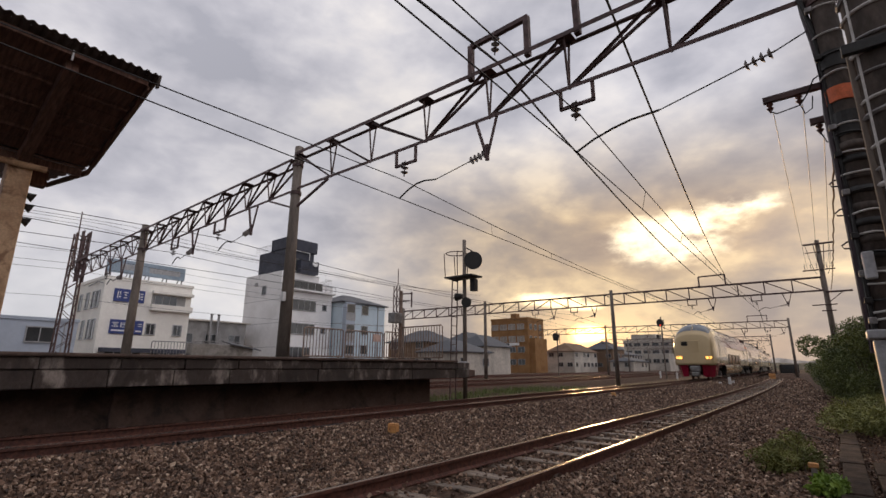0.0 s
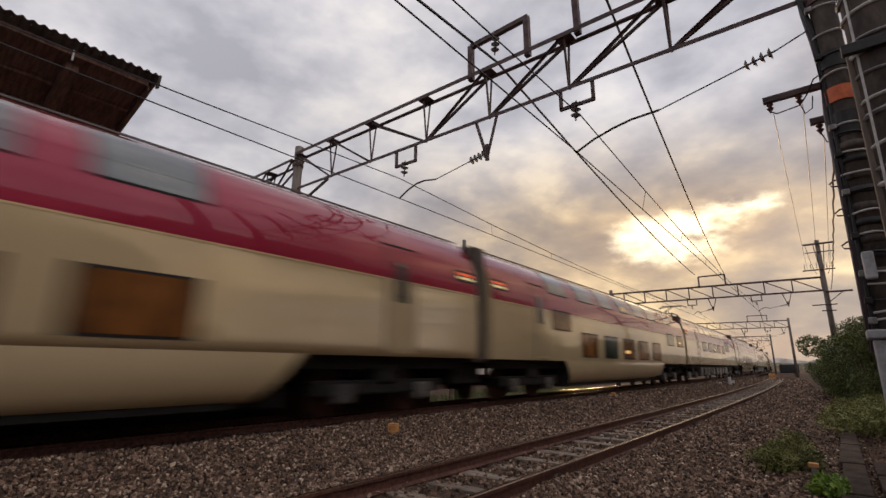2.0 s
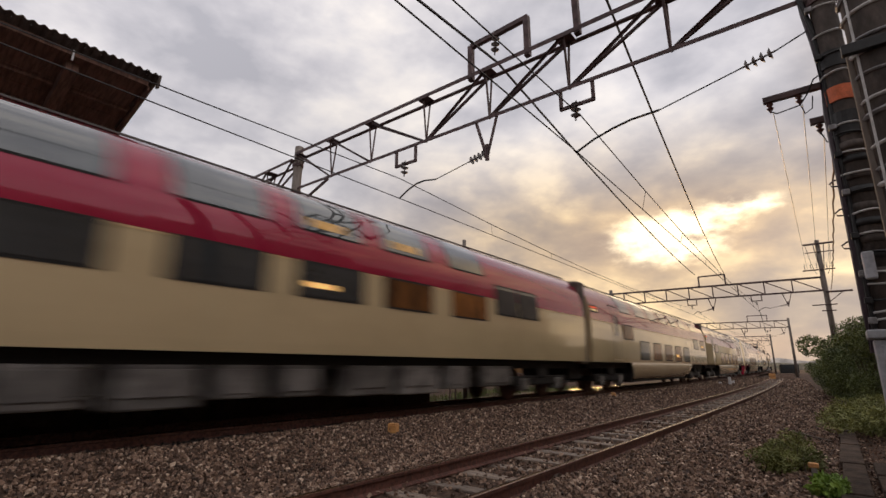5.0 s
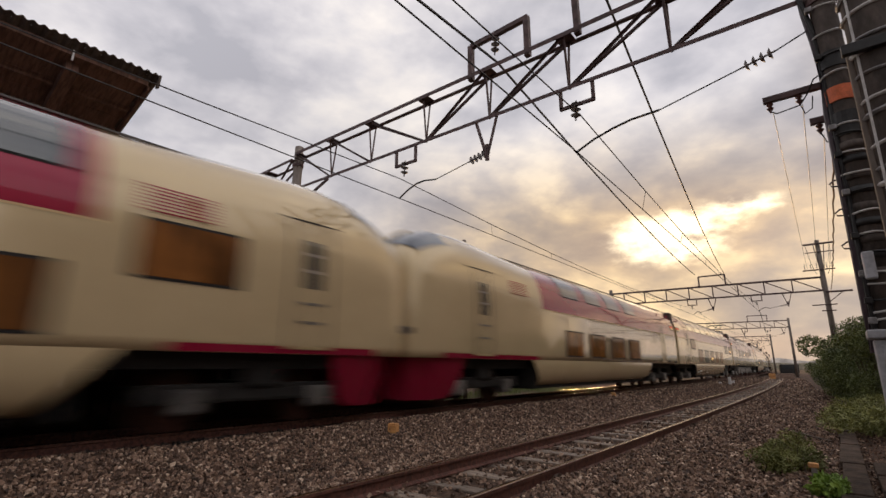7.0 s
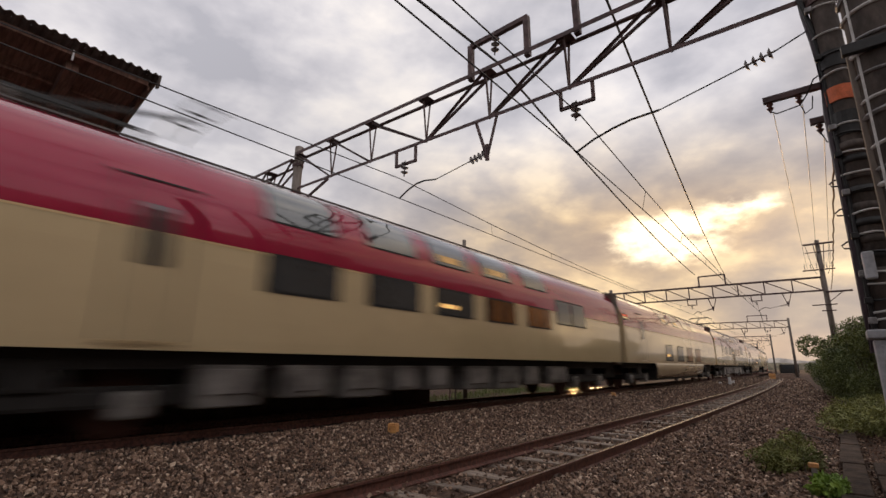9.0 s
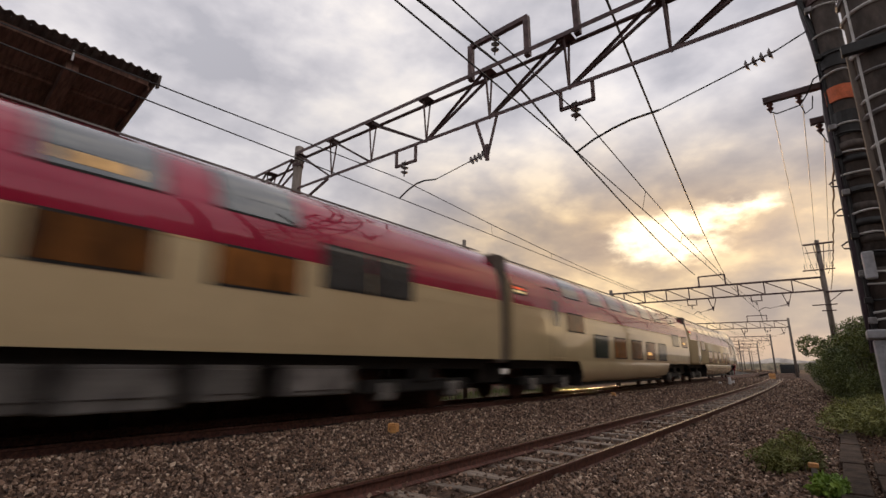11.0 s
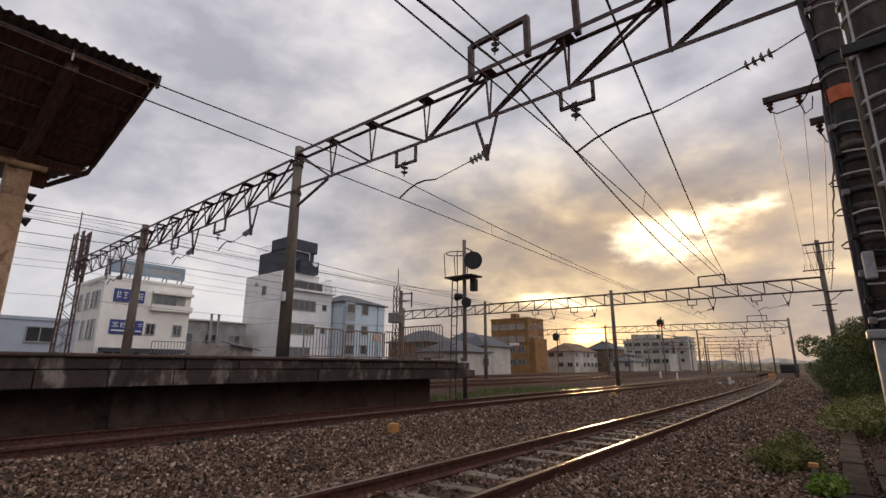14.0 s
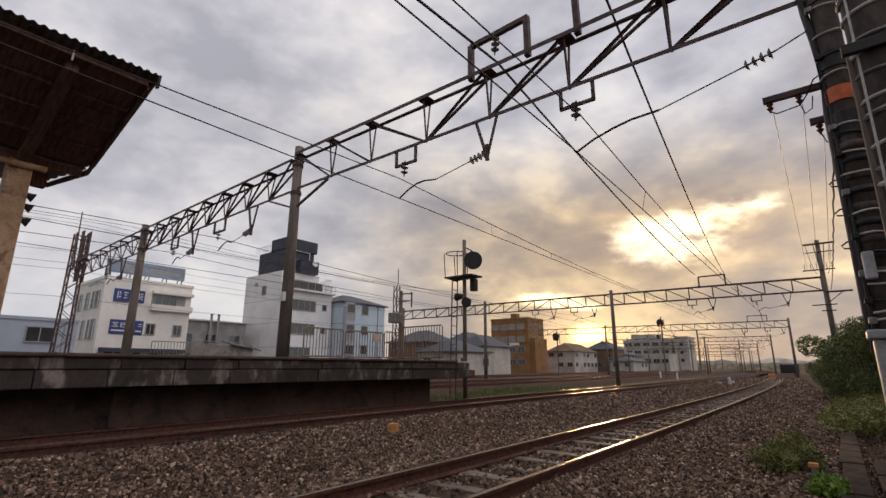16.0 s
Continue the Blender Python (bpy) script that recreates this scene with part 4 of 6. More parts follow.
            if nose < 0:
                side_door(car, L - 2.95, side, True)
                display(car, L - 1.1, L - 0.38, side)
    else:
        for st in starts:
            y0, y1 = sorted((from_end(st, ref), from_end(st + 1.34, ref)))
            for side in (-1, 1):
                train_window(car, 2.02, 2.55, y0, y1, side, "cabin_glow" if rng.random() < 0.3 else "train_glass", rng.random() < 0.25)
                upper_window(car, y0, y1, side, rng.random() < 0.25)
        for side in (-1, 1):
            for st in (15.4, 16.55):
                train_window(car, 2.22, 2.92, -L + st, -L + st + 1.0, side, "train_glass")
            side_door(car, -L + 3.87, side, True)
            display(car, -L + 0.4, -L + 1.1, side)
        y = -5.9
        while y < 5.6:
            w = rng.uniform(0.6, 1.5)
            for side in (-1, 1):
                case = part("equipment_case", box(side * 0.75, side * 1.30, y, y + w, rng.uniform(0.34, 0.46), 0.92, bevel=0.03), M["gear"], car)
                part("case_lid", box(side * 1.28, side * 1.325, y + 0.08, y + w - 0.08, 0.52, 0.86, bevel=0.01), M["gear"], case)
            y += w + rng.uniform(0.15, 0.7)
        # raised single-arm current collector at the leading end
        bm = bar((-0.45, -L + 2.4, 4.28), (0.45, -L + 2.4, 4.28), 0.06, 0.06)
        collector = part("pantograph", bm, M["black"], car, "raised current collector")
        for sx in (-0.45, 0.45):
            part("base_rail", bar((sx, -L + 2.1, 4.28), (sx, -L + 3.9, 4.28), 0.05, 0.05), M["black"], collector)
        for sx in (-0.22, 0.22):
            part("lower_arm", bar((sx, -L + 2.5, 4.28), (0, -L + 3.4, 4.52), 0.03, 0.03), M["black"], collector)
        part("upper_arm", bar((0, -L + 2.4, 4.40), (0, -L + 4.68, 4.96), 0.05, 0.05), M["black"], collector)
        for y in (4.50, 4.86):
            horn = [(-0.85, -L + y, 4.86), (-0.62, -L + y, 4.985), (0.62, -L + y, 4.985), (0.85, -L + y, 4.86)]
            part("contact_strip", polyline(horn, 0.026), M["black"], collector)
        for sx in (-0.3, 0.3):
            part("strip_holder", bar((sx, -L + 4.50, 4.95), (sx, -L + 4.86, 4.95), 0.03, 0.03), M["black"], collector)
        for sx in (-0.45, 0.45):
            for y in (2.2, 3.8):
                part("insulator", rod((sx, -L + y, 4.0), (sx, -L + y, 4.26), 0.06, None, 10), M["insul"], collector)
    for e in (-1, 1):
        if e != nose:
            part("gangway", box(-1.30, 1.30, min(from_end(0.33, e), from_end(0.004, e)), max(from_end(0.33, e), from_end(0.004, e)), 1.0, 3.86, bevel=0.06), M["gangway"], car, "dark bellows between the cars")
            part("end_gear", box(-0.9, 0.9, min(from_end(0.6, e), from_end(0.01, e)), max(from_end(0.6, e), from_end(0.01, e)), 0.5, 0.98, bevel=0.05), M["under"], car)
        else:
            build_cab(car, e, L, lit)
    return car


def build_cab(car, e, L, lit):
    """Windscreen, lamps, skirt and coupler of a driving end; e: which end."""

    def at(d):
        return e * (L - d)

    def span(d0, d1):
        return sorted((at(d0), at(d1)))

    rows = []
    for d in (0.25, 0.4, 0.6, 0.85, 1.1, 1.35):
        rows.append([(x, at(q + 0.02), z) for x, q, z in nose_ring(d, 0.008)[9:18]])
    part("windscreen", sweep(rows), M["screen_glass"], car, "wraparound dark windscreen", smooth=True)
    part("windscreen_pillar", polyline([(0, at(q - 0.01), z + 0.02) for x, q, z in [nose_ring(d, 0.008)[13] for d in (0.24, 0.4, 0.6, 0.85, 1.1, 1.37)]], 0.03), M["cream"], car)
    # gangway door on the flat front
    part("front_door", box(-0.42, 0.42, *span(0.04, 0.3), 1.25, 2.9, bevel=0.03), M["cream"], car)
    for side in (-1, 1):
        part("lamp_bezel", bar((side * 0.74, at(0.10), 1.63), (side * 1.27, at(0.17), 1.63), 0.24, 0.12), M["under"], car)
        for x, q in ((0.90, -0.03), (1.13, 0.02)):
            part("headlight", rod((side * x, at(q + 0.28), 1.63), (side * x, at(q + 0.005), 1.63), 0.10, None, 16), M["headlamp"] if e < 0 and lit else M["insul"], car, "lit yellow headlight" if e < 0 and lit else "")
        y0, y1 = span(0.95, 5.3 if e < 0 else 4.5)
        part("sill_band", skin(1.09, 1.20, y0, y1, 0.008, side), M["red"], car, "red sill stripe")
        rows = [[(side * 0.5, at(0.10), 1.10), (side * 0.5, at(0.16), 0.25)], [(side * 1.05, at(0.22), 1.10), (side * 0.9, at(0.36), 0.22)], [(side * 1.34, at(0.75), 1.10), (side * 1.14, at(0.9), 0.22)], [(side * 1.40, at(1.4), 1.10), (side * 1.18, at(1.3), 0.24)], [(side * 1.40, at(1.85), 1.10), (side * 1.22, at(1.55), 0.34)]]
        bm = sweep(rows)
        bmesh.ops.solidify(bm, geom=list(bm.faces), thickness=0.05)
        part("skirt", bm, M["red"], car, "wine red front skirt")
        side_door(car, at(2.5 if e < 0 else 2.4), side, False)
        lv = at(4.3 if e < 0 else 4.55)
        part("vent_louvre", skin(2.80, 3.22, lv - 0.5, lv + 0.5, 0.006, side), M["cream"], car)
        for k in range(8):
            z = 2.82 + k * 0.049
            part("louvre_slat", skin(z, z + 0.02, lv - 0.46, lv + 0.46, 0.012, side), M["red"], car)
        if e > 0:
            train_window(car, 1.99, 2.70, at(4.98), at(3.68), side, "cabin_glow")
        part("buffer_light", box(side * 0.9 - 0.18, side * 0.9 + 0.18, *span(0.05, 0.3), 1.40, 1.46, bevel=0.01), M["under"], car)
    part("number_board", box(-0.78, -0.36, *span(-0.005, 0.06), 2.52, 2.84, bevel=0.03), M["under"], car, "dark board on the front")
    part("front_sill", box(-1.02, 1.02, *span(0.09, 0.5), 1.06, 1.16, bevel=0.03), M["red"], car)
    if e < 0 and lit:
        bm = box(-0.36, 0.36, *span(-0.02, 0.5), 0.58, 1.04, bevel=0.10)
        box(-0.26, 0.26, *span(-0.04, 0.5), 0.26, 0.58, bm, 0.06)
        part("coupler_cover", bm, M["galv"], car, "grey coupler and cover")


CARS = []


def build_train():
    """Fourteen cars: two trains of seven coupled nose to nose."""
    plain = "cream and wine red sleeper train car with two decks"
    motor = "cream and wine red sleeper train car with grey underfloor cases"
    ended = "cream sleeper train end car with rounded cab and red skirt"
    first = make_car(ended, 21.67, "double", -1)
    last = make_car(ended, 21.67, "double", 1)
    mid = make_car(plain, 21.3, "double", starts=(5.95, 8.05, 10.17, 12.22, 14.3), deck=(4.55, 16.2), lit_share=0.8)
    dim = make_car("cream and wine red sleeper train car with dark lower windows", 21.3, "double", starts=(6.8, 9.3, 11.68, 14.15), deck=(4.75, 16.4), lit_share=0.3)
    rear = make_car("cream and wine red sleeper train car with lit lower windows", 21.3, "double", starts=(5.95, 8.05, 10.17, 12.25, 14.3), deck=(4.55, 16.2), lit_share=0.7)
    mot = make_car(motor, 21.3, "motor")
    inner = make_car(ended, 21.67, "double", -1, False)
    order = [first, mid, mot, dim, None, rear, last, inner, None, None, None, None, None, None]
    like = [first, mid, mot, dim, mot, rear, last] * 2
    for i in range(14):
        CARS.append(order[i] if order[i] else copy_thing(like[i], Matrix()))


def front_at(t):
    """How far along the line the first nose stands at t seconds."""
    return -17.17 - 26.34 * (t - 2.2) + 0.0378 * (t - 2.2) ** 2


def motions():
    start = 0.0
    for i, car in enumerate(CARS):
        length = 21.67 if i % 7 in (0, 6) else 21.3
        mid = start + length / 2
        rows = []
        for k in range(33):
            t = k * 0.5
            s = front_at(t) + mid
            a, b = along(s - 7, MAIN), along(s + 7, MAIN)
            c = (a + b) / 2
            rows.append((t, pose(c.x, c.y, 0.0, 0, 0, math.degrees(math.atan2(-(b.x - a.x), b.y - a.y)))))
        walk(car, rows)
        start += length + (0.16 if i == 6 else 0.0)


build_train()


# ---- platform canopy ----
def build_canopy():
    """A butterfly roof on a row of posts, ending over the platform."""
    c = thing("platform_canopy", "rusty corrugated butterfly canopy roof on painted posts", "canopy")
    y1 = 3.0
    # corrugated sheet, outer slope towards the main line
    def sheet(xa, za, xb, zb, y0, y1, lift):
        rows = []
        n = int((y1 - y0) / 0.0215)
        for i in range(n + 1):
            y = y0 + (y1 - y0) * i / n
            w = 0.024 * math.sin(2 * math.pi * y / 0.15)
            rows.append([(xa, y, za + lift + w), ((xa + xb) / 2, y, (za + zb) / 2 + lift + w), (xb, y, zb + lift + w)])
        bm = sweep(rows)
        bmesh.ops.solidify(bm, geom=list(bm.faces), thickness=0.012)
        return bm
    part("roof_sheet", sheet(-9.90, 6.61, -13.4, 5.56, -6.0, y1 + 0.14, 0.04), M["roof_sheet"], c, "rusty corrugated roofing")
    part("roof_sheet", sheet(-13.4, 5.62, -17.6, 6.35, -6.0, y1 + 0.12, 0.06), M["roof_sheet"], c, "rusty corrugated roofing")
    # boarding below, in long planks
    for i in range(8):
        f0, f1 = i / 8, (i + 1) / 8 - 0.008
        xa, za = -10.22 - 3.1 * f0, 6.50 - 1.0 * f0
        xb, zb = -10.22 - 3.1 * f1, 6.50 - 1.0 * f1
        bm = sweep([[(xa, y, za), (xb, y, zb), (xb, y, zb + 0.03), (xa, y, za + 0.03)] for y in (-6.0, y1 - 0.05 * (i % 2))], close=True, caps=True)
        part("ceiling_board", bm, M["canopy_wood"], c)
    for i in range(9):
        f0, f1 = i / 9, (i + 1) / 9 - 0.008
        xa, za = -13.45 - 4.0 * f0, 5.50 + 0.68 * f0
        xb, zb = -13.45 - 4.0 * f1, 5.50 + 0.68 * f1
        bm = sweep([[(xa, y, za), (xb, y, zb), (xb, y, zb + 0.03), (xa, y, za + 0.03)] for y in (-6.0, y1 - 0.05 * (i % 2))], close=True, caps=True)
        part("ceiling_board", bm, M["canopy_wood"], c)
    part("eave_board", bar((-10.16, -6, 6.50), (-10.16, y1, 6.50), 0.05, 0.10), M["canopy_wood"], c)
    part("sheet_end", bar((-9.93, y1 + 0.12, 6.66), (-9.99, y1 + 0.12, 6.40), 0.04, 0.12), M["roof_sheet"], c)
    for f in (0.28, 0.52, 0.76):
        part("ceiling_batten", bar((-10.22 - 3.1 * f, -6, 6.48 - f), (-10.22 - 3.1 * f, y1 - 0.03, 6.48 - f), 0.06, 0.05), M["canopy_wood"], c)
    part("eave_board", bar((-17.5, -6, 6.12), (-17.5, y1, 6.12), 0.05, 0.26), M["canopy_wood"], c)
    part("end_board", bar((-10.2, y1 + 0.03, 6.44), (-13.4, y1 + 0.03, 5.42), 0.04, 0.14), M["canopy_wood"], c)
    part("end_board", bar((-13.4, y1 + 0.03, 5.42), (-17.5, y1 + 0.03, 6.08), 0.04, 0.14), M["canopy_wood"], c)
    for y in (1.8, -2.9):
        part("canopy_post", box(-13.63, -13.2, y - 0.21, y + 0.21, 1.08, 5.25, bevel=0.03), M["canopy_post"], c, "peeling cream and orange painted post")
        part("rafter", bar((-13.3, y, 5.22), (-10.35, y, 6.36), 0.20, 0.26), M["canopy_wood"], c)
        part("rafter", bar((-13.5, y, 5.22), (-17.2, y, 6.0), 0.20, 0.26), M["canopy_wood"], c)
    part("valley_gutter", rod((-13.1, -6, 5.1), (-13.1, 2.22, 5.12), 0.07, None, 12), M["canopy_post"], c)
    part("purlin_tube", bar((-13.42, -6, 5.35), (-13.42, y1 - 0.1, 5.35), 0.12, 0.16), M["canopy_wood"], c)
    part("speaker_bracket", bar((-14.1, 2.25, 5.0), (-14.1, 2.25, 5.4), 0.28, 0.34), M["canopy_wood"], c)
    # bolt heads that glint along the eave
    for i in range(10):
        y = 2.9 - i * 0.26
        part("bolt_cap", rod((-10.02, y, 6.62), (-9.98, y, 6.61), 0.010, None, 8), M["galv"], c)
    part("white_tie", bar((-10.12, 1.74, 6.72), (-10.16, 1.74, 6.36), 0.03, 0.03), M["sign_white"], c)
    s = thing("platform_loudspeaker", "black horn loudspeakers hung on the canopy post", "loudspeaker")
    for z in (4.55, 4.30, 3.98):
        part("horn", rod((-13.42, 1.98, z + 0.03), (-13.42, 2.16, z - 0.04), 0.03, None, 12, 0.11), M["black"], s)


build_canopy()


# ---- signal, fences, marker boxes ----
def build_signal(at, top, label, disc=True):
    x, y, z0 = at
    g = thing("railway_signal", label, "signal", group="railway signals")
    part("signal_mast", rod((x, y, z0), (x, y, top), 0.085, None, 14, 0.075), M["pole"], g, smooth=True)
    if disc:
        bm = rod((x + 0.30, y + 0.20, top - 0.88), (x + 0.36, y + 0.11, top - 0.88), 0.37, None, 28)
        part("signal_disc", bm, M["black"], g, "round black signal head seen from behind")
        bm = rod((x + 0.24, y + 0.14, top - 0.92), (x + 0.08, y + 0.02, top - 0.92), 0.09, None, 10)
        bar((x, y, top - 0.3), (x + 0.28, y + 0.18, top - 0.48), 0.04, 0.04, bm)
        part("disc_bracket", bm, M["black"], g)
        part("service_deck", box(x - 0.75, x + 0.62, y - 0.38, y + 0.38, top - 1.60, top - 1.54), M["black"], g)
        for px, py in ((-0.72, -0.35), (-0.72, 0.35), (-0.1, -0.35), (-0.1, 0.35)):
            part("cage_post", rod((x + px, y + py, top - 1.56), (x + px * 1.1, y + py, top - 0.55), 0.02, None, 6), M["steel"], g)
        ring = [(x - 0.42 + 0.44 * math.cos(a), y + 0.42 * math.sin(a), top - 0.52) for a in [k * math.pi / 8 for k in range(17)]]
        part("cage_hoop", polyline(ring, 0.022), M["steel"], g)
        part("signal_box", box(x + 0.22, x + 0.46, y + 0.05, y + 0.3, top - 2.15, top - 1.65, bevel=0.02), M["black"], g)
        part("call_signal", rod((x - 0.42, y, top - 2.35), (x - 0.12, y, top - 2.35), 0.16, None, 14, 0.10), M["black"], g)
        part("call_signal", rod((x + 0.10, y - 0.02, top - 2.62), (x + 0.18, y - 0.13, top - 2.62), 0.20, None, 18), M["black"], g)
        # ladder
        for k in (-0.18, 0.18):
            part("ladder_stile", bar((x - 0.62, y + k, z0), (x - 0.48, y + k, top - 1.5), 0.035, 0.035), M["steel"], g)
        n = 14
        for i in range(n):
            f = (i + 0.5) / n
            xx, zz = x - 0.62 + 0.14 * f, z0 + (top - 1.5 - z0) * f
            part("ladder_rung", bar((xx, y - 0.18, zz), (xx, y + 0.18, zz), 0.025, 0.025), M["steel"], g)
        part("mast_box", box(x - 0.16, x + 0.16, y - 0.22, y - 0.08, 0.55, 1.1, bevel=0.02), M["grey_cabinet"], g)
    return g


build_signal((-11.3, 15.55, -0.62), 6.02, "railway signal mast with round black head, ladder and deck")


def small_signal(x, y, top, label, lens=True):
    g = thing("railway_signal", label, "signal", group="railway signals")
    part("signal_mast", rod((x, y, -0.62), (x, y, top), 0.08, None, 10), M["pole"], g)
    bm = rod((x - 0.1, y - 0.06, top - 0.75), (x - 0.1, y - 0.26, top - 0.75), 0.45, None, 20)
    box(x - 0.5, x + 0.3, y - 0.3, y - 0.06, top - 1.3, top - 0.75, bm, 0.1)
    part("signal_head", bm, M["black"], g)
    if lens:
        part("signal_lens", rod((x - 0.05, y - 0.3, top - 1.15), (x - 0.05, y - 0.36, top - 1.15), 0.11, None, 12), M["red_lens"], g, "glowing red lens")
    part("signal_bracket", bar((x + 0.35, y, top - 1.7), (x + 0.35, y, top - 0.4), 0.06, 0.06), M["steel"], g)


small_signal(-17.7, 70.0, 7.6, "far railway signal showing a red light")
small_signal(-28.4, 60.0, 5.6, "far railway signal head on a mast", False)


def fence_panel(label, a, b, z0, height, n, mat="rail_fence", post_drop=0.12):
    """A bar railing between two ground points."""
    a, b = Vector((*a, z0)), Vector((*b, z0))
    d = (b - a).normalized()
    g = thing("fence_panel", label, "fence", group="railings on the platform")
    up = Vector((0, 0, height))
    lo, hi = Vector((0, 0, 0.1)), up
    r = 0.022
    loop = [a + lo, a + up * 0.95, a + up + d * 0.06, b + up - d * 0.06, b + up * 0.95, b + lo, b + lo]
    part("rail_frame", polyline(loop, r, n=8), M[mat], g)
    part("bottom_rail", rod(a + lo, b + lo, r, None, 8), M[mat], g)
    for i in range(1, n):
        p = a.lerp(b, i / n)
        part("baluster", rod(p + lo, p + up - Vector((0, 0, 0.01)), 0.014, None, 6), M[mat], g)
    for p in (a + d * 0.15, b - d * 0.15):
        part("fence_foot", rod(p, p + Vector((0, 0, 0.14)), 0.02, None, 8), M[mat], g)
    return g


FZ = PLAT_TOP - 0.01
fence_panel("brown steel bar railing on the platform edge", (-12.0, 8.52), (-12.0, 9.98), FZ, 0.93, 13)
p2 = fence_panel("brown steel bar railing with a small notice", (-12.0, 10.08), (-12.0, 11.72), FZ, 0.93, 14)
part("notice_plate", box(-11.99, -11.96, 11.25, 11.6, FZ + 0.62, FZ + 0.86, bevel=0.005), M["notice"], p2, "pale notice plate")
fence_panel("narrow brown steel bar railing by the platform end", (-12.0, 11.8), (-12.0, 12.5), FZ, 0.98, 6)
fence_panel("tall brown steel bar railing across the platform end", (-11.95, 12.55), (-10.0, 12.5), FZ, 1.16, 16)
fence_panel("pale steel bar railing of the farther platform", (-26.0, 9.7), (-26.0, 11.35), 1.06, 1.0, 11, "galv")
fence_panel("pale steel bar railing of the farther platform", (-26.0, 11.8), (-26.0, 14.2), 1.06, 1.1, 14, "galv")


def build_far_platform():
    p = thing("platform_far", "farther low concrete platform between the tracks", "platform", kind="structure")
    part("platform_deck", box(-26.9, -23.7, -30, 15.5, 0.85, 1.06, bevel=0.02), M["concrete"], p)
    part("platform_wall", box(-26.6, -24.0, -30, 15.4, -0.66, 0.85), M["dark_concrete"], p)
    s = thing("stair_shelter", "low concrete stair wall with sloping tin roof", "shelter")
    part("shelter_wall", box(-26.5, -25.9, 11.6, 15.0, 1.05, 2.0, bevel=0.02), M["concrete"], s)
    bm = sweep([[(-25.7, y, z), (-26.8, y, z + 0.22), (-26.8, y, z + 0.27), (-25.7, y, z + 0.05)] for y, z in ((13.6, 2.0), (15.4, 1.72))], close=True, caps=True)
    part("shelter_roof", bm, M["tile_roof"], s)


build_far_platform()


def build_sign_post():
    g = thing("platform_post", "brown steel post with grey box at the platform end", "post")
    x, y = -12.15, 12.75
    part("post", rod((x, y, FZ), (x, y, 3.62), 0.055, None, 12), M["rail_fence"], g)
    part("box", box(x - 0.16, x + 0.16, y - 0.5, y - 0.08, 2.42, 2.78, bevel=0.02), M["galv"], g, "grey junction box")
    part("cross_bar", bar((x, y, 3.5), (x + 0.42, y + 0.1, 3.5), 0.04, 0.04), M["steel"], g)
    part("cross_bar", bar((x + 0.42, y + 0.1, 3.55), (x + 0.42, y + 0.1, 3.0), 0.04, 0.04), M["steel"], g)
    part("cross_bar", bar((x - 0.3, y, 3.25), (x + 0.42, y, 3.22), 0.035, 0.035), M["steel"], g)


build_sign_post()


def marker_box(x, y, z, size, label):
    g = thing("marker_box", label, "marker", (x, y, z), "yellow boxes beside the main line", turn=12)
    part("shell", box(-size * 0.5, size * 0.5, -size * 0.42, size * 0.42, -0.08, size * 0.95, bevel=size * 0.08), M["yellow"], g)
    part("lid", box(-size * 0.46, size * 0.46, -size * 0.38, size * 0.38, size * 0.94, size * 1.08, bevel=size * 0.05), M["yellow"], g)
    part("hole", rod((size * 0.1, 0, size * 1.06), (size * 0.1, 0, size * 1.09), size * 0.13, None, 12), M["black"], g)
    part("bolt", rod((-size * 0.2, -size * 0.41, size * 0.5), (-size * 0.2, -size * 0.45, size * 0.5), size * 0.07, None, 8), M["rail_side"], g)


marker_box(-6.02, 6.2, -0.20, 0.155, "small worn yellow box standing in the ballast")
marker_box(-6.5, 18.2, -0.17, 0.16, "small worn yellow box standing in the ballast")


def build_ground_markers():
    """White posts and stones beside the curve."""
    for s, o, h, lab in ((41.0, -5.4, 0.55, "short white marker post beside the main line"), (40.0, -5.9, 0.22, "short pale kilometre stone in the ballast"), (44.0, -5.5, 0.22, "short pale kilometre stone in the ballast"), (62, -12.5, 0.6, "short white marker post beside the farther track"), (66, -15.0, 0.7, "short white marker post beside the farther track")):
        p = along(s, o, -0.3)
        g = thing("marker_post", lab, "marker", tuple(p), "white posts beside the tracks")
        part("post", box(-0.09, 0.09, -0.09, 0.09, -0.1, h, bevel=0.02), M["sign_white"], g)


build_ground_markers()


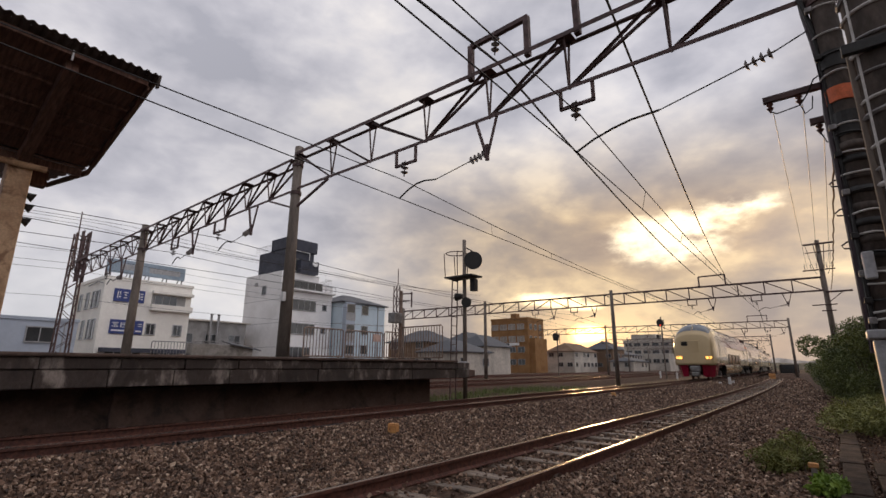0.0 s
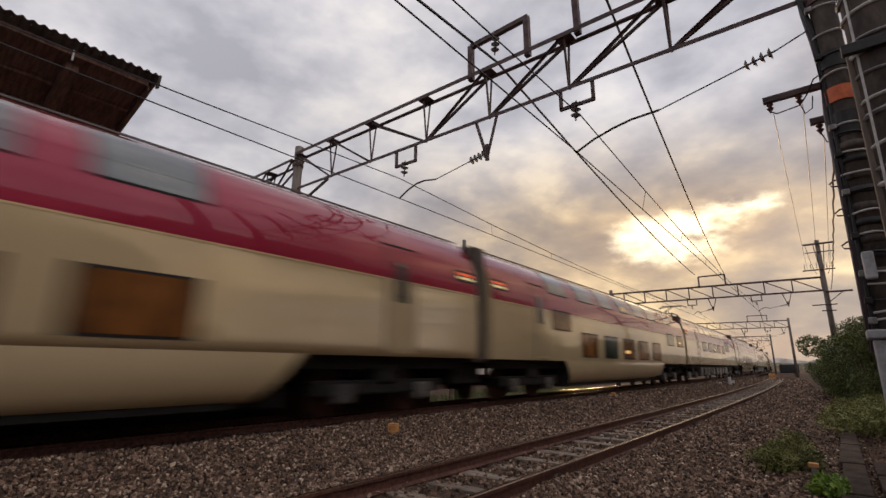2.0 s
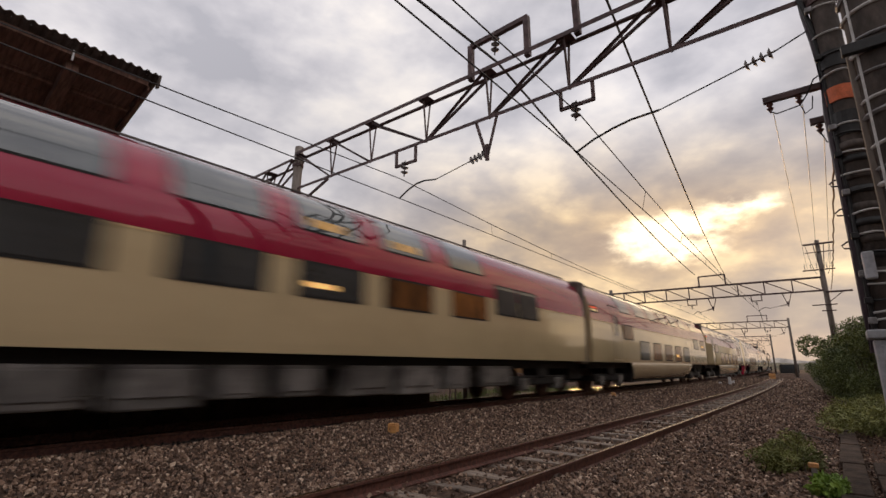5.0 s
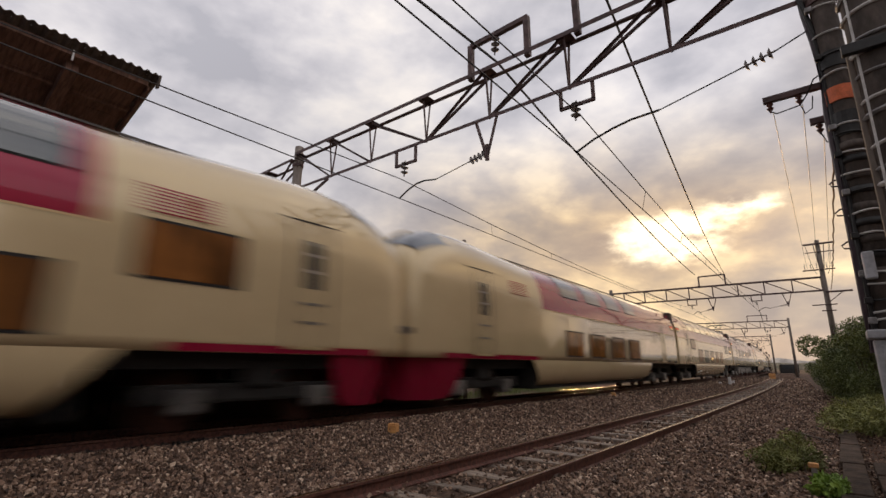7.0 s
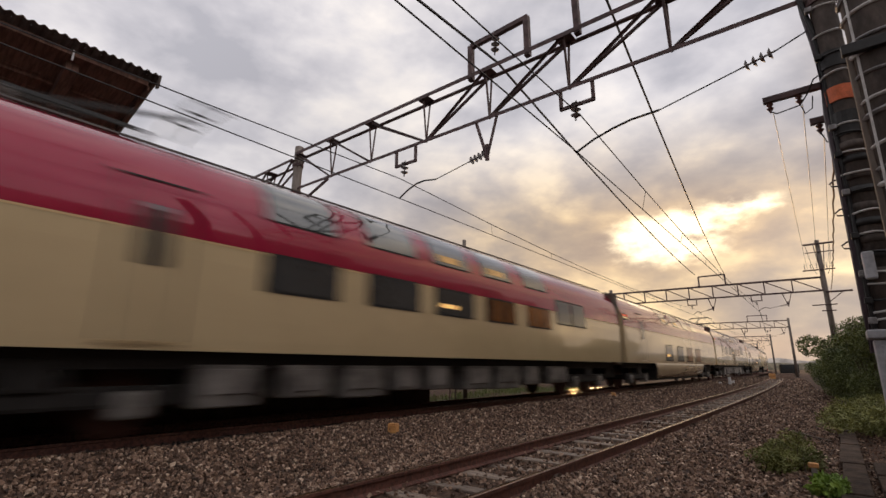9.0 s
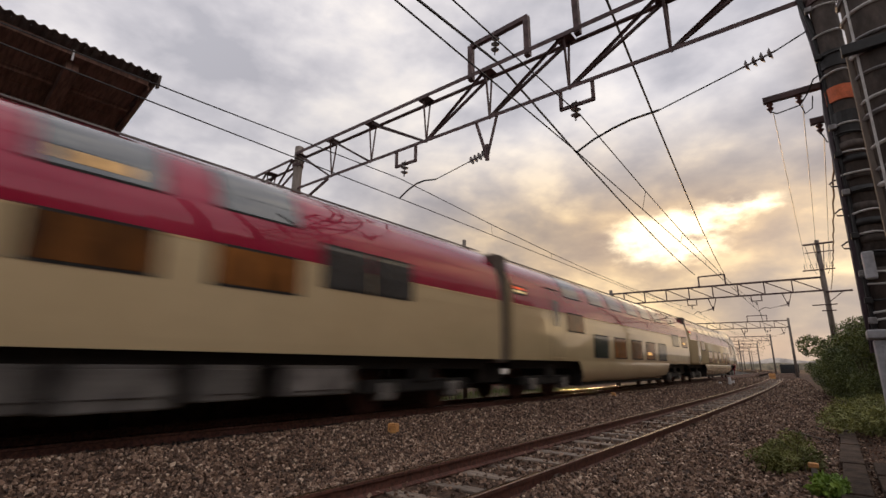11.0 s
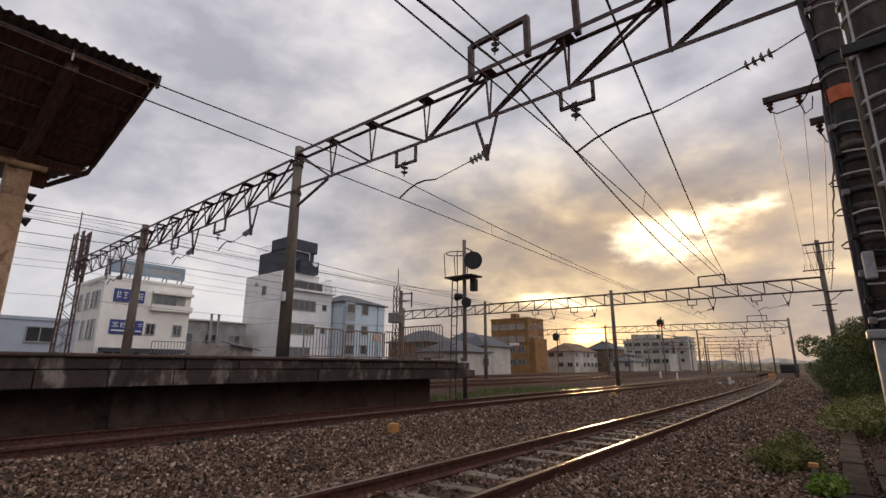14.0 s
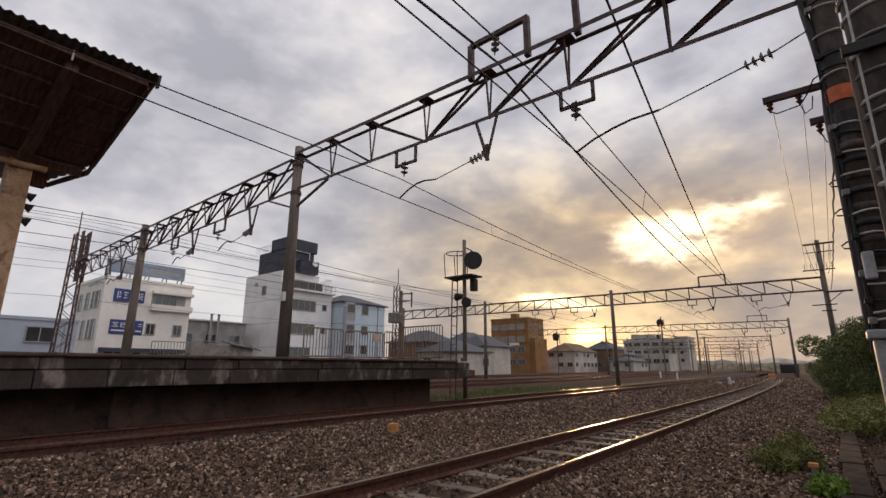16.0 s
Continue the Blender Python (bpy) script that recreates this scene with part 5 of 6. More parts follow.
# ---- poles and cables beside the siding ----
def build_right_poles():
    y = GANTRY_Y
    g = thing("cable_fittings", "cross arms, bands and cables strapped to a concrete pole", "pole fittings", (-0.03, 0, 0))
    x = 0.66
    # black cables down the pole's side
    part("cable_conduit", polyline([(0.42, y, 6.9), (0.44, y, 6.1), (0.485, y, 5.6), (0.475, y, 4.4), (0.47, y, 3.0), (0.455, y, 1.6), (0.455, y, 1.1)], 0.05, n=8), M["conduit"], g, "dark purple cable conduit")
    part("cable_conduit", polyline([(0.36, y - 0.05, 6.7), (0.43, y - 0.06, 6.2), (0.50, y - 0.05, 5.7), (0.52, y - 0.09, 4.2), (0.50, y - 0.10, 2.5), (0.49, y - 0.10, 1.2)], 0.035, n=8), M["black"], g)
    for k, z in enumerate((6.6, 6.05, 5.6, 5.25, 4.95, 4.15, 4.02, 3.75, 3.45, 3.2, 2.9, 2.6, 2.35, 2.1, 1.95, 1.75, 1.6, 1.5)):
        ring = [(x + 0.19 * math.cos(a), y + 0.19 * math.sin(a), z + 0.012 * math.sin(a * 2 + k)) for a in [math.pi + i * math.pi / 8 for i in range(9)]]
        part("pole_band", polyline(ring, 0.014, n=6), M["band"] if k % 3 else M["black"], g, "pale binding wire" if k % 3 else "")
        if k % 2:
            part("cable_clip", box(x - 0.215, x - 0.13, y - 0.19, y - 0.11, z - 0.05, z + 0.03, bevel=0.01), M["galv"] if k % 4 == 1 else M["black"], g)
    part("orange_band", rod((x, y, 4.52), (x, y, 4.74), 0.182, None, 20), M["orange"], g, "orange warning band")
    # a wide black sleeve over bundled wires, ridge after ridge
    for k in range(9):
        z = 2.05 + k * 0.22 + 0.03 * math.sin(k * 3.1)
        part("wire_sleeve", rod((x, y, z), (x, y, z + 0.10), 0.186, None, 20, 0.181), M["black"] if k % 2 else M["dark_pole"], g, smooth=True)
    part("wire_sleeve", rod((x, y, 4.0), (x, y, 4.35), 0.184, None, 20), M["black"], g)
    part("wire_sleeve", rod((x, y, 5.05), (x, y, 5.3), 0.183, None, 20), M["black"], g)
    for z in (3.36, 2.94, 2.48):
        part("cable_hook", polyline([(0.46, y, z - 0.03), (0.36, y - 0.02, z - 0.02), (0.34, y - 0.02, z + 0.02), (0.40, y, z + 0.07), (0.48, y, z + 0.07)], 0.012), M["steel"], g)
    for xa, xb, z, yy in ((-0.25, 0.62, 5.0, y + 0.25), (0.27, 0.85, 4.45, y + 0.22)):
        part("cross_arm", box(xa, xb, yy - 0.04, yy + 0.04, z - 0.05, z + 0.05, bevel=0.008), M["steel"], g, "flat steel cross arm")
        for k in ([0.08, 0.45] if xb < 0.7 else [0.1]):
            part("insulator", insulator(bmesh.new(), (xa + k, yy, z - 0.05), (xa + k, yy, z - 0.22), 0.05, 2), M["insul_red"], g, "brown pin insulator")
    part("jumper_cable", polyline([(0.55, y, 5.1), (0.4, y + 0.1, 5.06), (0.3, y + 0.2, 4.9), (0.2, y + 0.25, 4.78), (-0.1, y + 0.25, 4.74), (-0.17, y + 0.25, 4.8)], 0.011), M["black"], g)
    part("jumper_cable", polyline([(0.2, y + 0.25, 4.8), (0.24, y + 0.25, 4.62), (0.33, y + 0.2, 4.66), (0.36, y + 0.2, 4.85)], 0.009), M["black"], g)
    part("jumper_cable", polyline([(0.37, y + 0.2, 4.25), (0.42, y + 0.2, 4.08), (0.52, y + 0.1, 4.08)], 0.009), M["black"], g)
    part("cable_fixture", box(0.50, 0.62, y - 0.28, y - 0.16, 2.0, 2.35, bevel=0.02), M["grey_cabinet"], g, "grey junction case strapped to the pole")
    # equipment cabinet at the pole's foot
    c = thing("equipment_cabinet", "light grey steel cabinet with a lid at the pole", "cabinet", (-0.05, 0, 0))
    part("cabinet_body", box(0.46, 0.98, y - 0.46, y - 0.18, -0.1, 1.24, bevel=0.02), M["grey_cabinet"], c)
    part("cabinet_lid", box(0.41, 1.02, y - 0.50, y - 0.16, 1.25, 1.36, bevel=0.02), M["grey_cabinet"], c)
    part("cabinet_door", box(0.52, 0.92, y - 0.475, y - 0.455, 0.35, 1.18, bevel=0.01), M["grey_cabinet"], c)
    part("cabinet_foot", box(0.5, 0.94, y - 0.44, y - 0.2, -0.45, -0.1), M["black"], c)
    # second pole, closer
    p = thing("concrete_pole", "dark banded concrete pole with strapped conduits", "pole")
    x2, y2 = 0.90, 6.5
    part("shaft", rod((x2, y2, -0.6), (x2, y2, 10.5), 0.27, None, 28, 0.24), M["dark_pole"], p, smooth=True)
    for k in range(26):
        z = 1.2 + k * 0.25 + 0.05 * math.sin(k * 2.3)
        r = 0.268
        ring = [(x2 + r * math.cos(a), y2 + r * math.sin(a), z + 0.02 * math.sin(a + k)) for a in [math.pi * 0.95 + i * math.pi / 9 for i in range(11)]]
        part("pole_band", polyline(ring, 0.02 if k % 3 else 0.03, n=6), M["band"] if k % 2 == 0 else M["galv"], p, "pale steel band")
    part("thin_conduit", rod((0.665, 6.28, 0.2), (0.69, 6.28, 8.0), 0.012, None, 8), M["band"], p, "pale thin conduit")
    part("flat_conduit", box(0.60, 0.655, 6.42, 6.50, -0.4, 4.3, bevel=0.01), M["pole"], p)
    part("pole_bracket", box(0.55, 1.1, 6.18, 6.26, 4.18, 4.30, bevel=0.01), M["black"], p)


build_right_poles()


def build_line_pole():
    """The tall wooden-armed pole by the second gantry."""
    s = GANTRIES[0]
    base = along(s, 1.05)
    g = thing("power_pole", "concrete power pole with stacked cross arms and insulators", "pole")
    x, y = base.x, base.y
    part("shaft", rod((x, y, -0.6), (x, y, 9.9), 0.2, None, 14, 0.14), M["pole"], g, smooth=True)
    for xa, xb, z, t in ((-0.85, 0.95, 9.6, 0.12), (-0.8, 0.85, 9.0, 0.06), (-1.1, 0.75, 7.72, 0.08), (0.0, 1.45, 6.1, 0.12), (-0.9, 0.5, 5.22, 0.07), (-0.4, 0.38, 4.8, 0.07)):
        part("cross_arm", box(x + xa, x + xb, y - 0.15 - t, y - 0.15, z - t / 2, z + t / 2, bevel=0.005), M["steel"], g)
    for xx in (-0.95, -0.6, -0.25, 0.3, 0.6):
        part("insulator", insulator(bmesh.new(), (x + xx, y - 0.2, 7.76), (x + xx, y - 0.2, 8.2), 0.06, 2), M["insul"], g)
    part("arm_brace", bar((x + 0.9, y - 0.2, 6.05), (x + 0.1, y - 0.2, 5.4), 0.05, 0.05), M["steel"], g)
    part("arm_brace", bar((x - 0.25, y - 0.2, 9.55), (x - 0.1, y - 0.2, 7.8), 0.05, 0.05), M["steel"], g)
    part("arm_brace", bar((x + 0.35, y - 0.2, 9.55), (x + 0.15, y - 0.2, 7.8), 0.05, 0.05), M["steel"], g)
    for xx in (-0.7, 0.7):
        part("hanging_wire", polyline(sag_points((x + xx, y - 0.2, 9.5), (x + xx * 0.4, y - 0.2, 7.4), 0.5, 8), 0.015), M["wire"], g)
    # service wires to the near arms
    w = thing("service_wires", "thin service wires between the line poles", "wire", group="overhead wires")
    for (a, b, sag, r) in (((-0.17, 8.45, 4.78), (x - 0.8, y - 0.2, 7.7), 0.5, 0.006), ((0.2, 8.45, 4.78), (x - 0.3, y - 0.2, 7.7), 0.5, 0.006), ((0.37, 8.42, 4.2), (x + 0.3, y - 0.2, 7.7), 0.4, 0.006)):
        part("service_wire", polyline(sag_points(a, b, sag, 12), r), M["wire"], w)
    part("twisted_cable", polyline([Vector(p) + Vector((0.012 * math.sin(i * 2.1), 0, 0.012 * math.cos(i * 2.1))) for i, p in enumerate(sag_points((0.5, 8.4, 4.4), (x + 0.2, y - 0.2, 6.0), 0.45, 60))], 0.017), M["rope"], w, "brown twisted cable")


build_line_pole()


def build_feeders():
    """Heavy wires above the gantries."""
    w = thing("feeder_wires", "heavy black feeder wires running over the gantries", "wire", group="overhead wires")
    fr = along(43.0, 0)
    part("feeder_wire", polyline(sag_points((-5.0, -33, 7.6), (-5.0, 8.2, 7.64), 0.8, 12) + sag_points((-5.0, 8.2, 7.64), (-7.9, 43.0, 8.3), 0.35, 14)[1:], 0.03), M["wire"], w, "thick black feeder wire")
    part("feeder_wire", polyline(sag_points((-2.45, -33, 8.3), (-2.45, 8.2, 7.9), 0.5, 12) + sag_points((-2.45, 8.2, 7.9), (-5.75, 43.0, 8.05), 0.6, 14)[1:], 0.026), M["wire"], w, "thick black feeder wire")
    # wires over the farther tracks
    for x, z, sag in ((-27.5, 7.9, 0.5), (-31.0, 8.6, 0.5), (-34.5, 9.2, 0.5), (-36.0, 7.0, 0.4), (-36.0, 6.6, 0.4), (-37.5, 8.0, 0.6), (-38.5, 5.2, 0.4)):
        part("far_wire", polyline(sag_points((x, -33, z), (x, 8.2, z), sag, 8) + sag_points((x, 8.2, z), along(43.0, x, z + 0.3), sag, 8)[1:], 0.011), M["wire"], w)


build_feeders()


def build_far_masts():
    """Lattice mast and single poles beyond the station."""
    g = thing("lattice_mast", "slim steel lattice mast behind the platform", "mast")
    lattice_mast(g, -24.3, 25.0, -0.6, 6.6, 0.34, 0.3)
    part("mast_tip", rod((-24.2, 25, 6.6), (-24.2, 25, 7.9), 0.03, None, 6), M["steel"], g)
    for s, o, h in ((105, -20, 8.0), (108, -14, 8.2), (140, -17, 8.0), (150, -6, 8.0), (185, -10, 8.5), (210, -24, 8.5), (215, -5, 8.5), (245, -16, 9.0), (250, -32, 9), (280, -9, 9.0), (285, -27, 9), (320, -20, 9), (330, -38, 9), (360, -12, 9), (370, -30, 9.5), (420, -44, 9.5), (430, -22, 9.5)):
        p = along(s, o)
        q = thing("line_pole", "far dark catenary pole with side arm beside the tracks", "pole", group="far line poles")
        part("shaft", rod((p.x, p.y, -0.6), (p.x, p.y, h), 0.16, None, 8, 0.12), M["pole"], q)
        part("side_arm", bar((p.x, p.y, h - 0.8), (p.x + 3.0, p.y, h - 1.4), 0.1, 0.1), M["steel"], q)
        part("side_arm", bar((p.x, p.y, h - 1.9), (p.x + 2.6, p.y, h - 1.6), 0.07, 0.07), M["steel"], q)


build_far_masts()
for gs in (205.0, 250.0, 300.0):
    build_far_gantry(gs, (-1.0, -34.0), -1.0, -36.0, 6.6, "hazy far gantry over the tracks")


# ---- buildings ----
def window(owner, face, u, z, w, h, plane, panes=2, glass="glass"):
    """A window in a wall: face 'x' looks along +x at x = plane, 'y' looks along -y at y = plane; u: its middle along the wall."""
    def pb(u0, u1, z0, z1, d0, d1, bm=None):
        if face == "x":
            return box(plane + d0, plane + d1, u0, u1, z0, z1, bm)
        return box(u0, u1, plane - d1, plane - d0, z0, z1, bm)
    f = pb(u - w / 2 - 0.07, u + w / 2 + 0.07, z + h, z + h + 0.08, -0.02, 0.08)
    pb(u - w / 2 - 0.09, u + w / 2 + 0.09, z - 0.09, z, -0.02, 0.12, f)
    pb(u - w / 2 - 0.07, u - w / 2, z, z + h, -0.02, 0.08, f)
    pb(u + w / 2, u + w / 2 + 0.07, z, z + h, -0.02, 0.08, f)
    for i in range(1, panes):
        c = u - w / 2 + w * i / panes
        pb(c - 0.03, c + 0.03, z, z + h, -0.02, 0.06, f)
    win = part("window", f, M["frame"], owner)
    for i in range(panes):
        a = u - w / 2 + w * i / panes
        part("pane", pb(a + 0.03, a + w / panes - 0.03, z, z + h, 0.005, 0.02), M[glass], win)
    return win


def block(name, label, category, x0, x1, y0, y1, z1, wall, parapet=0.3, group=""):
    owner = thing(name, label, category, group=group)
    part("wall", box(x0, x1, y0, y1, -0.66, z1, bevel=0.03), M[wall], owner)
    if parapet:
        part("parapet", box(x0 - 0.08, x1 + 0.08, y0 - 0.08, y1 + 0.08, z1, z1 + parapet, bevel=0.02), M[wall], owner)
    return owner


def hip_roof(owner, x0, x1, y0, y1, z0, z1, inset, mat="tile_roof", over=0.4):
    a = [(x0 - over, y0 - over, z0), (x1 + over, y0 - over, z0), (x1 + over, y1 + over, z0), (x0 - over, y1 + over, z0)]
    cx, cy = (x0 + x1) / 2, (y0 + y1) / 2
    if (y1 - y0) > (x1 - x0):
        t = [(cx, y0 + inset, z1), (cx, y0 + inset, z1), (cx, y1 - inset, z1), (cx, y1 - inset, z1)]
    else:
        t = [(x0 + inset, cy, z1), (x1 - inset, cy, z1), (x1 - inset, cy, z1), (x0 + inset, cy, z1)]
    bm = bmesh.new()
    lo = [bm.verts.new((x, y, z - 0.12)) for x, y, z in a]
    mid = [bm.verts.new(p) for p in a]
    hi = [bm.verts.new(p) for p in t]
    bm.faces.new(list(reversed(lo)))
    for i in range(4):
        j = (i + 1) % 4
        bm.faces.new((lo[i], lo[j], mid[j], mid[i]))
        bm.faces.new((mid[i], mid[j], hi[j], hi[i]))
    bmesh.ops.remove_doubles(bm, verts=bm.verts, dist=0.001)
    bmesh.ops.recalc_face_normals(bm, faces=bm.faces)
    part("roof", bm, M[mat], owner)


def sign(owner, face, u0, u1, z0, z1, plane, rows):
    """A blue sign board with pale bars for its lettering."""
    bd = part("sign_board", box(plane + 0.02, plane + 0.14, u0, u1, z0, z1, bevel=0.01), M["sign_blue"], owner, "blue sign with white lettering")
    for (a, b, c, d) in rows:
        part("lettering", box(plane + 0.145, plane + 0.155, u0 + (u1 - u0) * a, u0 + (u1 - u0) * b, z0 + (z1 - z0) * c, z0 + (z1 - z0) * d), M["sign_white"], bd)


def roof_rail(owner, pts, z, h, mat="galv", step=0.5):
    part("roof_rail", polyline([(x, y, z + h) for x, y in pts], 0.03), M[mat], owner)
    for (x0, y0), (x1, y1) in zip(pts, pts[1:]):
        n = max(1, int(math.hypot(x1 - x0, y1 - y0) / step))
        for i in range(n + 1):
            f = i / n
            part("roof_post", bar((x0 + (x1 - x0) * f, y0 + (y1 - y0) * f, z), (x0 + (x1 - x0) * f, y0 + (y1 - y0) * f, z + h), 0.03, 0.03), M[mat], owner)


def build_office():
    b = block("office_building", "white three-storey office building with blue signs and rooftop billboard", "building", -60.5, -52, 14.65, 22.6, 8.75, "white_wall", 0.32)
    sign(b, "x", 15.5, 18.1, 6.75, 7.95, -52, [(0.10, 0.13, 0.25, 0.8), (0.16, 0.22, 0.3, 0.42), (0.17, 0.20, 0.5, 0.8), (0.30, 0.44, 0.68, 0.76), (0.33, 0.41, 0.48, 0.58), (0.31, 0.43, 0.28, 0.36), (0.80, 0.83, 0.25, 0.8), (0.86, 0.94, 0.66, 0.76), (0.86, 0.94, 0.44, 0.54), (0.88, 0.95, 0.25, 0.33)])
    sign(b, "x", 15.55, 18.35, 3.75, 5.05, -52, [(0.06, 0.24, 0.76, 0.81), (0.09, 0.21, 0.64, 0.70), (0.13, 0.16, 0.46, 0.62), (0.06, 0.11, 0.48, 0.55), (0.19, 0.24, 0.48, 0.55), (0.31, 0.34, 0.5, 0.82), (0.36, 0.48, 0.74, 0.79), (0.36, 0.48, 0.62, 0.67), (0.32, 0.5, 0.46, 0.5), (0.84, 0.95, 0.72, 0.78), (0.84, 0.95, 0.56, 0.62), (0.06, 0.5, 0.18, 0.28), (0.78, 0.96, 0.18, 0.28)])
    # loggia at the top floor; a flat grey sheet paints its recess's shade
    part("loggia_recess", box(-51.99, -51.97, 18.8, 22.0, 6.75, 7.75), M["shade_wall"], b)
    part("balcony_front", box(-51.98, -51.4, 18.7, 22.6, 6.15, 6.75, bevel=0.02), M["white_wall"], b)
    part("balcony_roof", box(-51.98, -51.4, 18.7, 22.6, 7.8, 8.1, bevel=0.02), M["white_wall"], b)
    window(b, "x", 20.1, 6.8, 2.0, 0.85, -51.96, 3)
    for u in (19.05, 21.55):
        window(b, "x", u, 3.85, 0.75, 0.95, -52)
    window(b, "x", 17.0, 0.9, 3.0, 1.2, -52, 4)
    window(b, "x", 20.6, 0.9, 2.6, 1.2, -52, 3)
    for u in (-53.2, -54.4, -56.2, -58.3):
        window(b, "y", u, 6.2, 0.75, 1.5, 14.65, 1)
        window(b, "y", u, 3.3, 0.75, 1.7, 14.65, 1)
    part("shop_fascia", box(-51.99, -51.6, 15.0, 22.5, 2.05, 2.45, bevel=0.01), M["navy"], b)
    # billboard on the roof
    bb = part("billboard", box(-53.4, -53.1, 14.9, 22.1, 9.65, 10.95, bevel=0.02), M["billboard"], b, "weathered blue rooftop billboard")
    for a, c in ((16.0, 17.2), (18.6, 21.6)):
        part("faded_lettering", box(-53.09, -53.08, a, c, 10.0, 10.55), M["frame"], bb)
    for u in (15.3, 17.0, 18.7, 20.4, 21.9):
        part("billboard_leg", bar((-53.3, u, 9.05), (-53.3, u, 9.7), 0.1, 0.1), M["galv"], b)
        part("billboard_leg", bar((-55.0, u, 9.05), (-53.4, u, 10.4), 0.07, 0.07), M["galv"], b)
    part("pipe_run", polyline([(-56.0, 14.5, 8.4), (-53.5, 14.5, 8.6), (-52.0, 14.5, 8.3)], 0.05), M["galv"], b)


def build_tower():
    b = block("apartment_tower", "white five-storey block with navy rooftop storey", "building", -64.3, -54, 35.2, 42.6, 11.7, "white_tile", 0.0)
    part("upper_storey", box(-64.3, -55.4, 35.2, 41.2, 11.7, 13.2, bevel=0.03), M["white_tile"], b)
    n = part("rooftop_storey", box(-62.0, -55.6, 35.6, 40.2, 13.2, 16.3, bevel=0.03), M["navy"], b, "navy rooftop storey")
    part("rooftop_head", box(-59.0, -55.3, 35.5, 40.5, 16.3, 17.9, bevel=0.03), M["navy"], b)
    part("navy_wing", box(-57.0, -54.6, 37.5, 40.4, 13.2, 15.0, bevel=0.03), M["navy"], b)
    part("white_pipe", polyline([(-55.25, 36.5, 13.4), (-55.25, 36.5, 16.2), (-55.25, 39.2, 16.2), (-55.25, 39.2, 13.6)], 0.07), M["sign_white"], b)
    part("dish", rod((-54.6, 39.7, 14.6), (-54.45, 39.7, 14.65), 0.4, None, 18), M["sign_white"], b, "white satellite dish")
    window(b, "x", 37.2, 13.5, 1.2, 1.6, -55.55, 2)
    roof_rail(b, [(-62.5, 35.4), (-59.2, 35.4), (-59.2, 38)], 16.3, 0.9)
    roof_rail(b, [(-54.2, 41.3), (-54.2, 42.4), (-57, 42.4)], 11.75, 0.9)
    for z, u, w in ((8.05, 38.0, 3.6), (4.95, 38.0, 3.6), (1.9, 37.6, 3.4)):
        window(b, "x", u, z, w, 1.3, -54, 4)
    for z in (8.1, 5.0):
        window(b, "x", 41.3, z + 0.2, 0.6, 0.7, -54, 1)
    # glazed balcony under the roof
    part("balcony_slab", box(-54.02, -53.2, 35.6, 42.6, 10.5, 10.7, bevel=0.01), M["white_tile"], b)
    window(b, "x", 38.4, 10.85, 4.6, 1.0, -54, 4)
    roof_rail(b, [(-53.3, 36.0), (-53.3, 42.5)], 10.7, 0.85, "black", 0.8)
    window(b, "y", -59.3, 10.3, 0.9, 1.1, 35.2, 1)
    part("side_vent", box(-61.6, -61.1, 35.0, 35.2, 11.6, 12.1, bevel=0.01), M["frame"], b)
    for z in (3.2, 6.3, 9.4):
        part("floor_joint", box(-64.31, -53.985, 35.19, 42.61, z, z + 0.05), M["frame"], b)


def build_blue_house():
    b = block("apartment_house", "pale blue three-storey house with hipped roof", "house", -60, -52, 42.9, 51.0, 9.6, "blue_wall", 0.0)
    hip_roof(b, -60, -52, 42.9, 51.0, 9.65, 11.2, 3.2)
    for z, h in ((8.1, 1.2), (5.3, 1.1), (2.6, 1.1)):
        window(b, "x", 47.0, z, 1.1, h, -52, 1)
    part("corner_bay", box(-52.6, -51.3, 42.95, 44.6, -0.6, 9.5, bevel=0.02), M["grey_wall"], b)
    for z in (7.0, 4.2, 1.4):
        part("bay_rail", box(-51.35, -51.25, 43.0, 44.6, z, z + 0.95), M["frame"], b)
        window(b, "x", 43.8, z + 1.1, 1.3, 1.1, -51.3, 1)
    part("downpipe", rod((-51.9, 49.5, -0.6), (-51.9, 49.5, 9.5), 0.06, None, 8), M["frame"], b)
    for z in (3.5, 6.6):
        part("siding_joint", box(-60.01, -51.985, 42.89, 51.01, z, z + 0.05), M["frame"], b)


def build_ochre():
    b = block("ochre_building", "ochre tiled four-storey building with rows of windows", "building", -71, -59.9, 109.8, 118.5, 12.8, "ochre", 0.5)
    part("roof_house", box(-65.6, -64.0, 111, 113, 13.3, 14.6, bevel=0.03), M["ochre"], b)
    # the top two rows get panes with the reflection in their colour
    for z in (10.3, 7.2, 4.5, 1.4):
        for i in range(4):
            window(b, "y", -69.8 + i * 2.6, z, 1.9, 1.3, 109.8, 2, "pale_pane" if z > 7 else "glass")
    for z in (10.3, 7.2, 4.5, 1.4):
        for i in range(3):
            window(b, "x", 111.2 + i * 2.6, z, 1.2, 1.3, -59.9, 2)
    part("sign_letters", box(-68.6, -62.5, 109.66, 109.72, 6.2, 6.9), M["sign_white"], b, "pale lettering strip")
    part("signboard", box(-66.5, -65.4, 109.4, 109.75, 5.0, 6.8, bevel=0.03), M["black"], b)
    part("side_wing", box(-59.9, -58.4, 110.5, 117, -0.6, 8.0, bevel=0.03), M["ochre"], b)


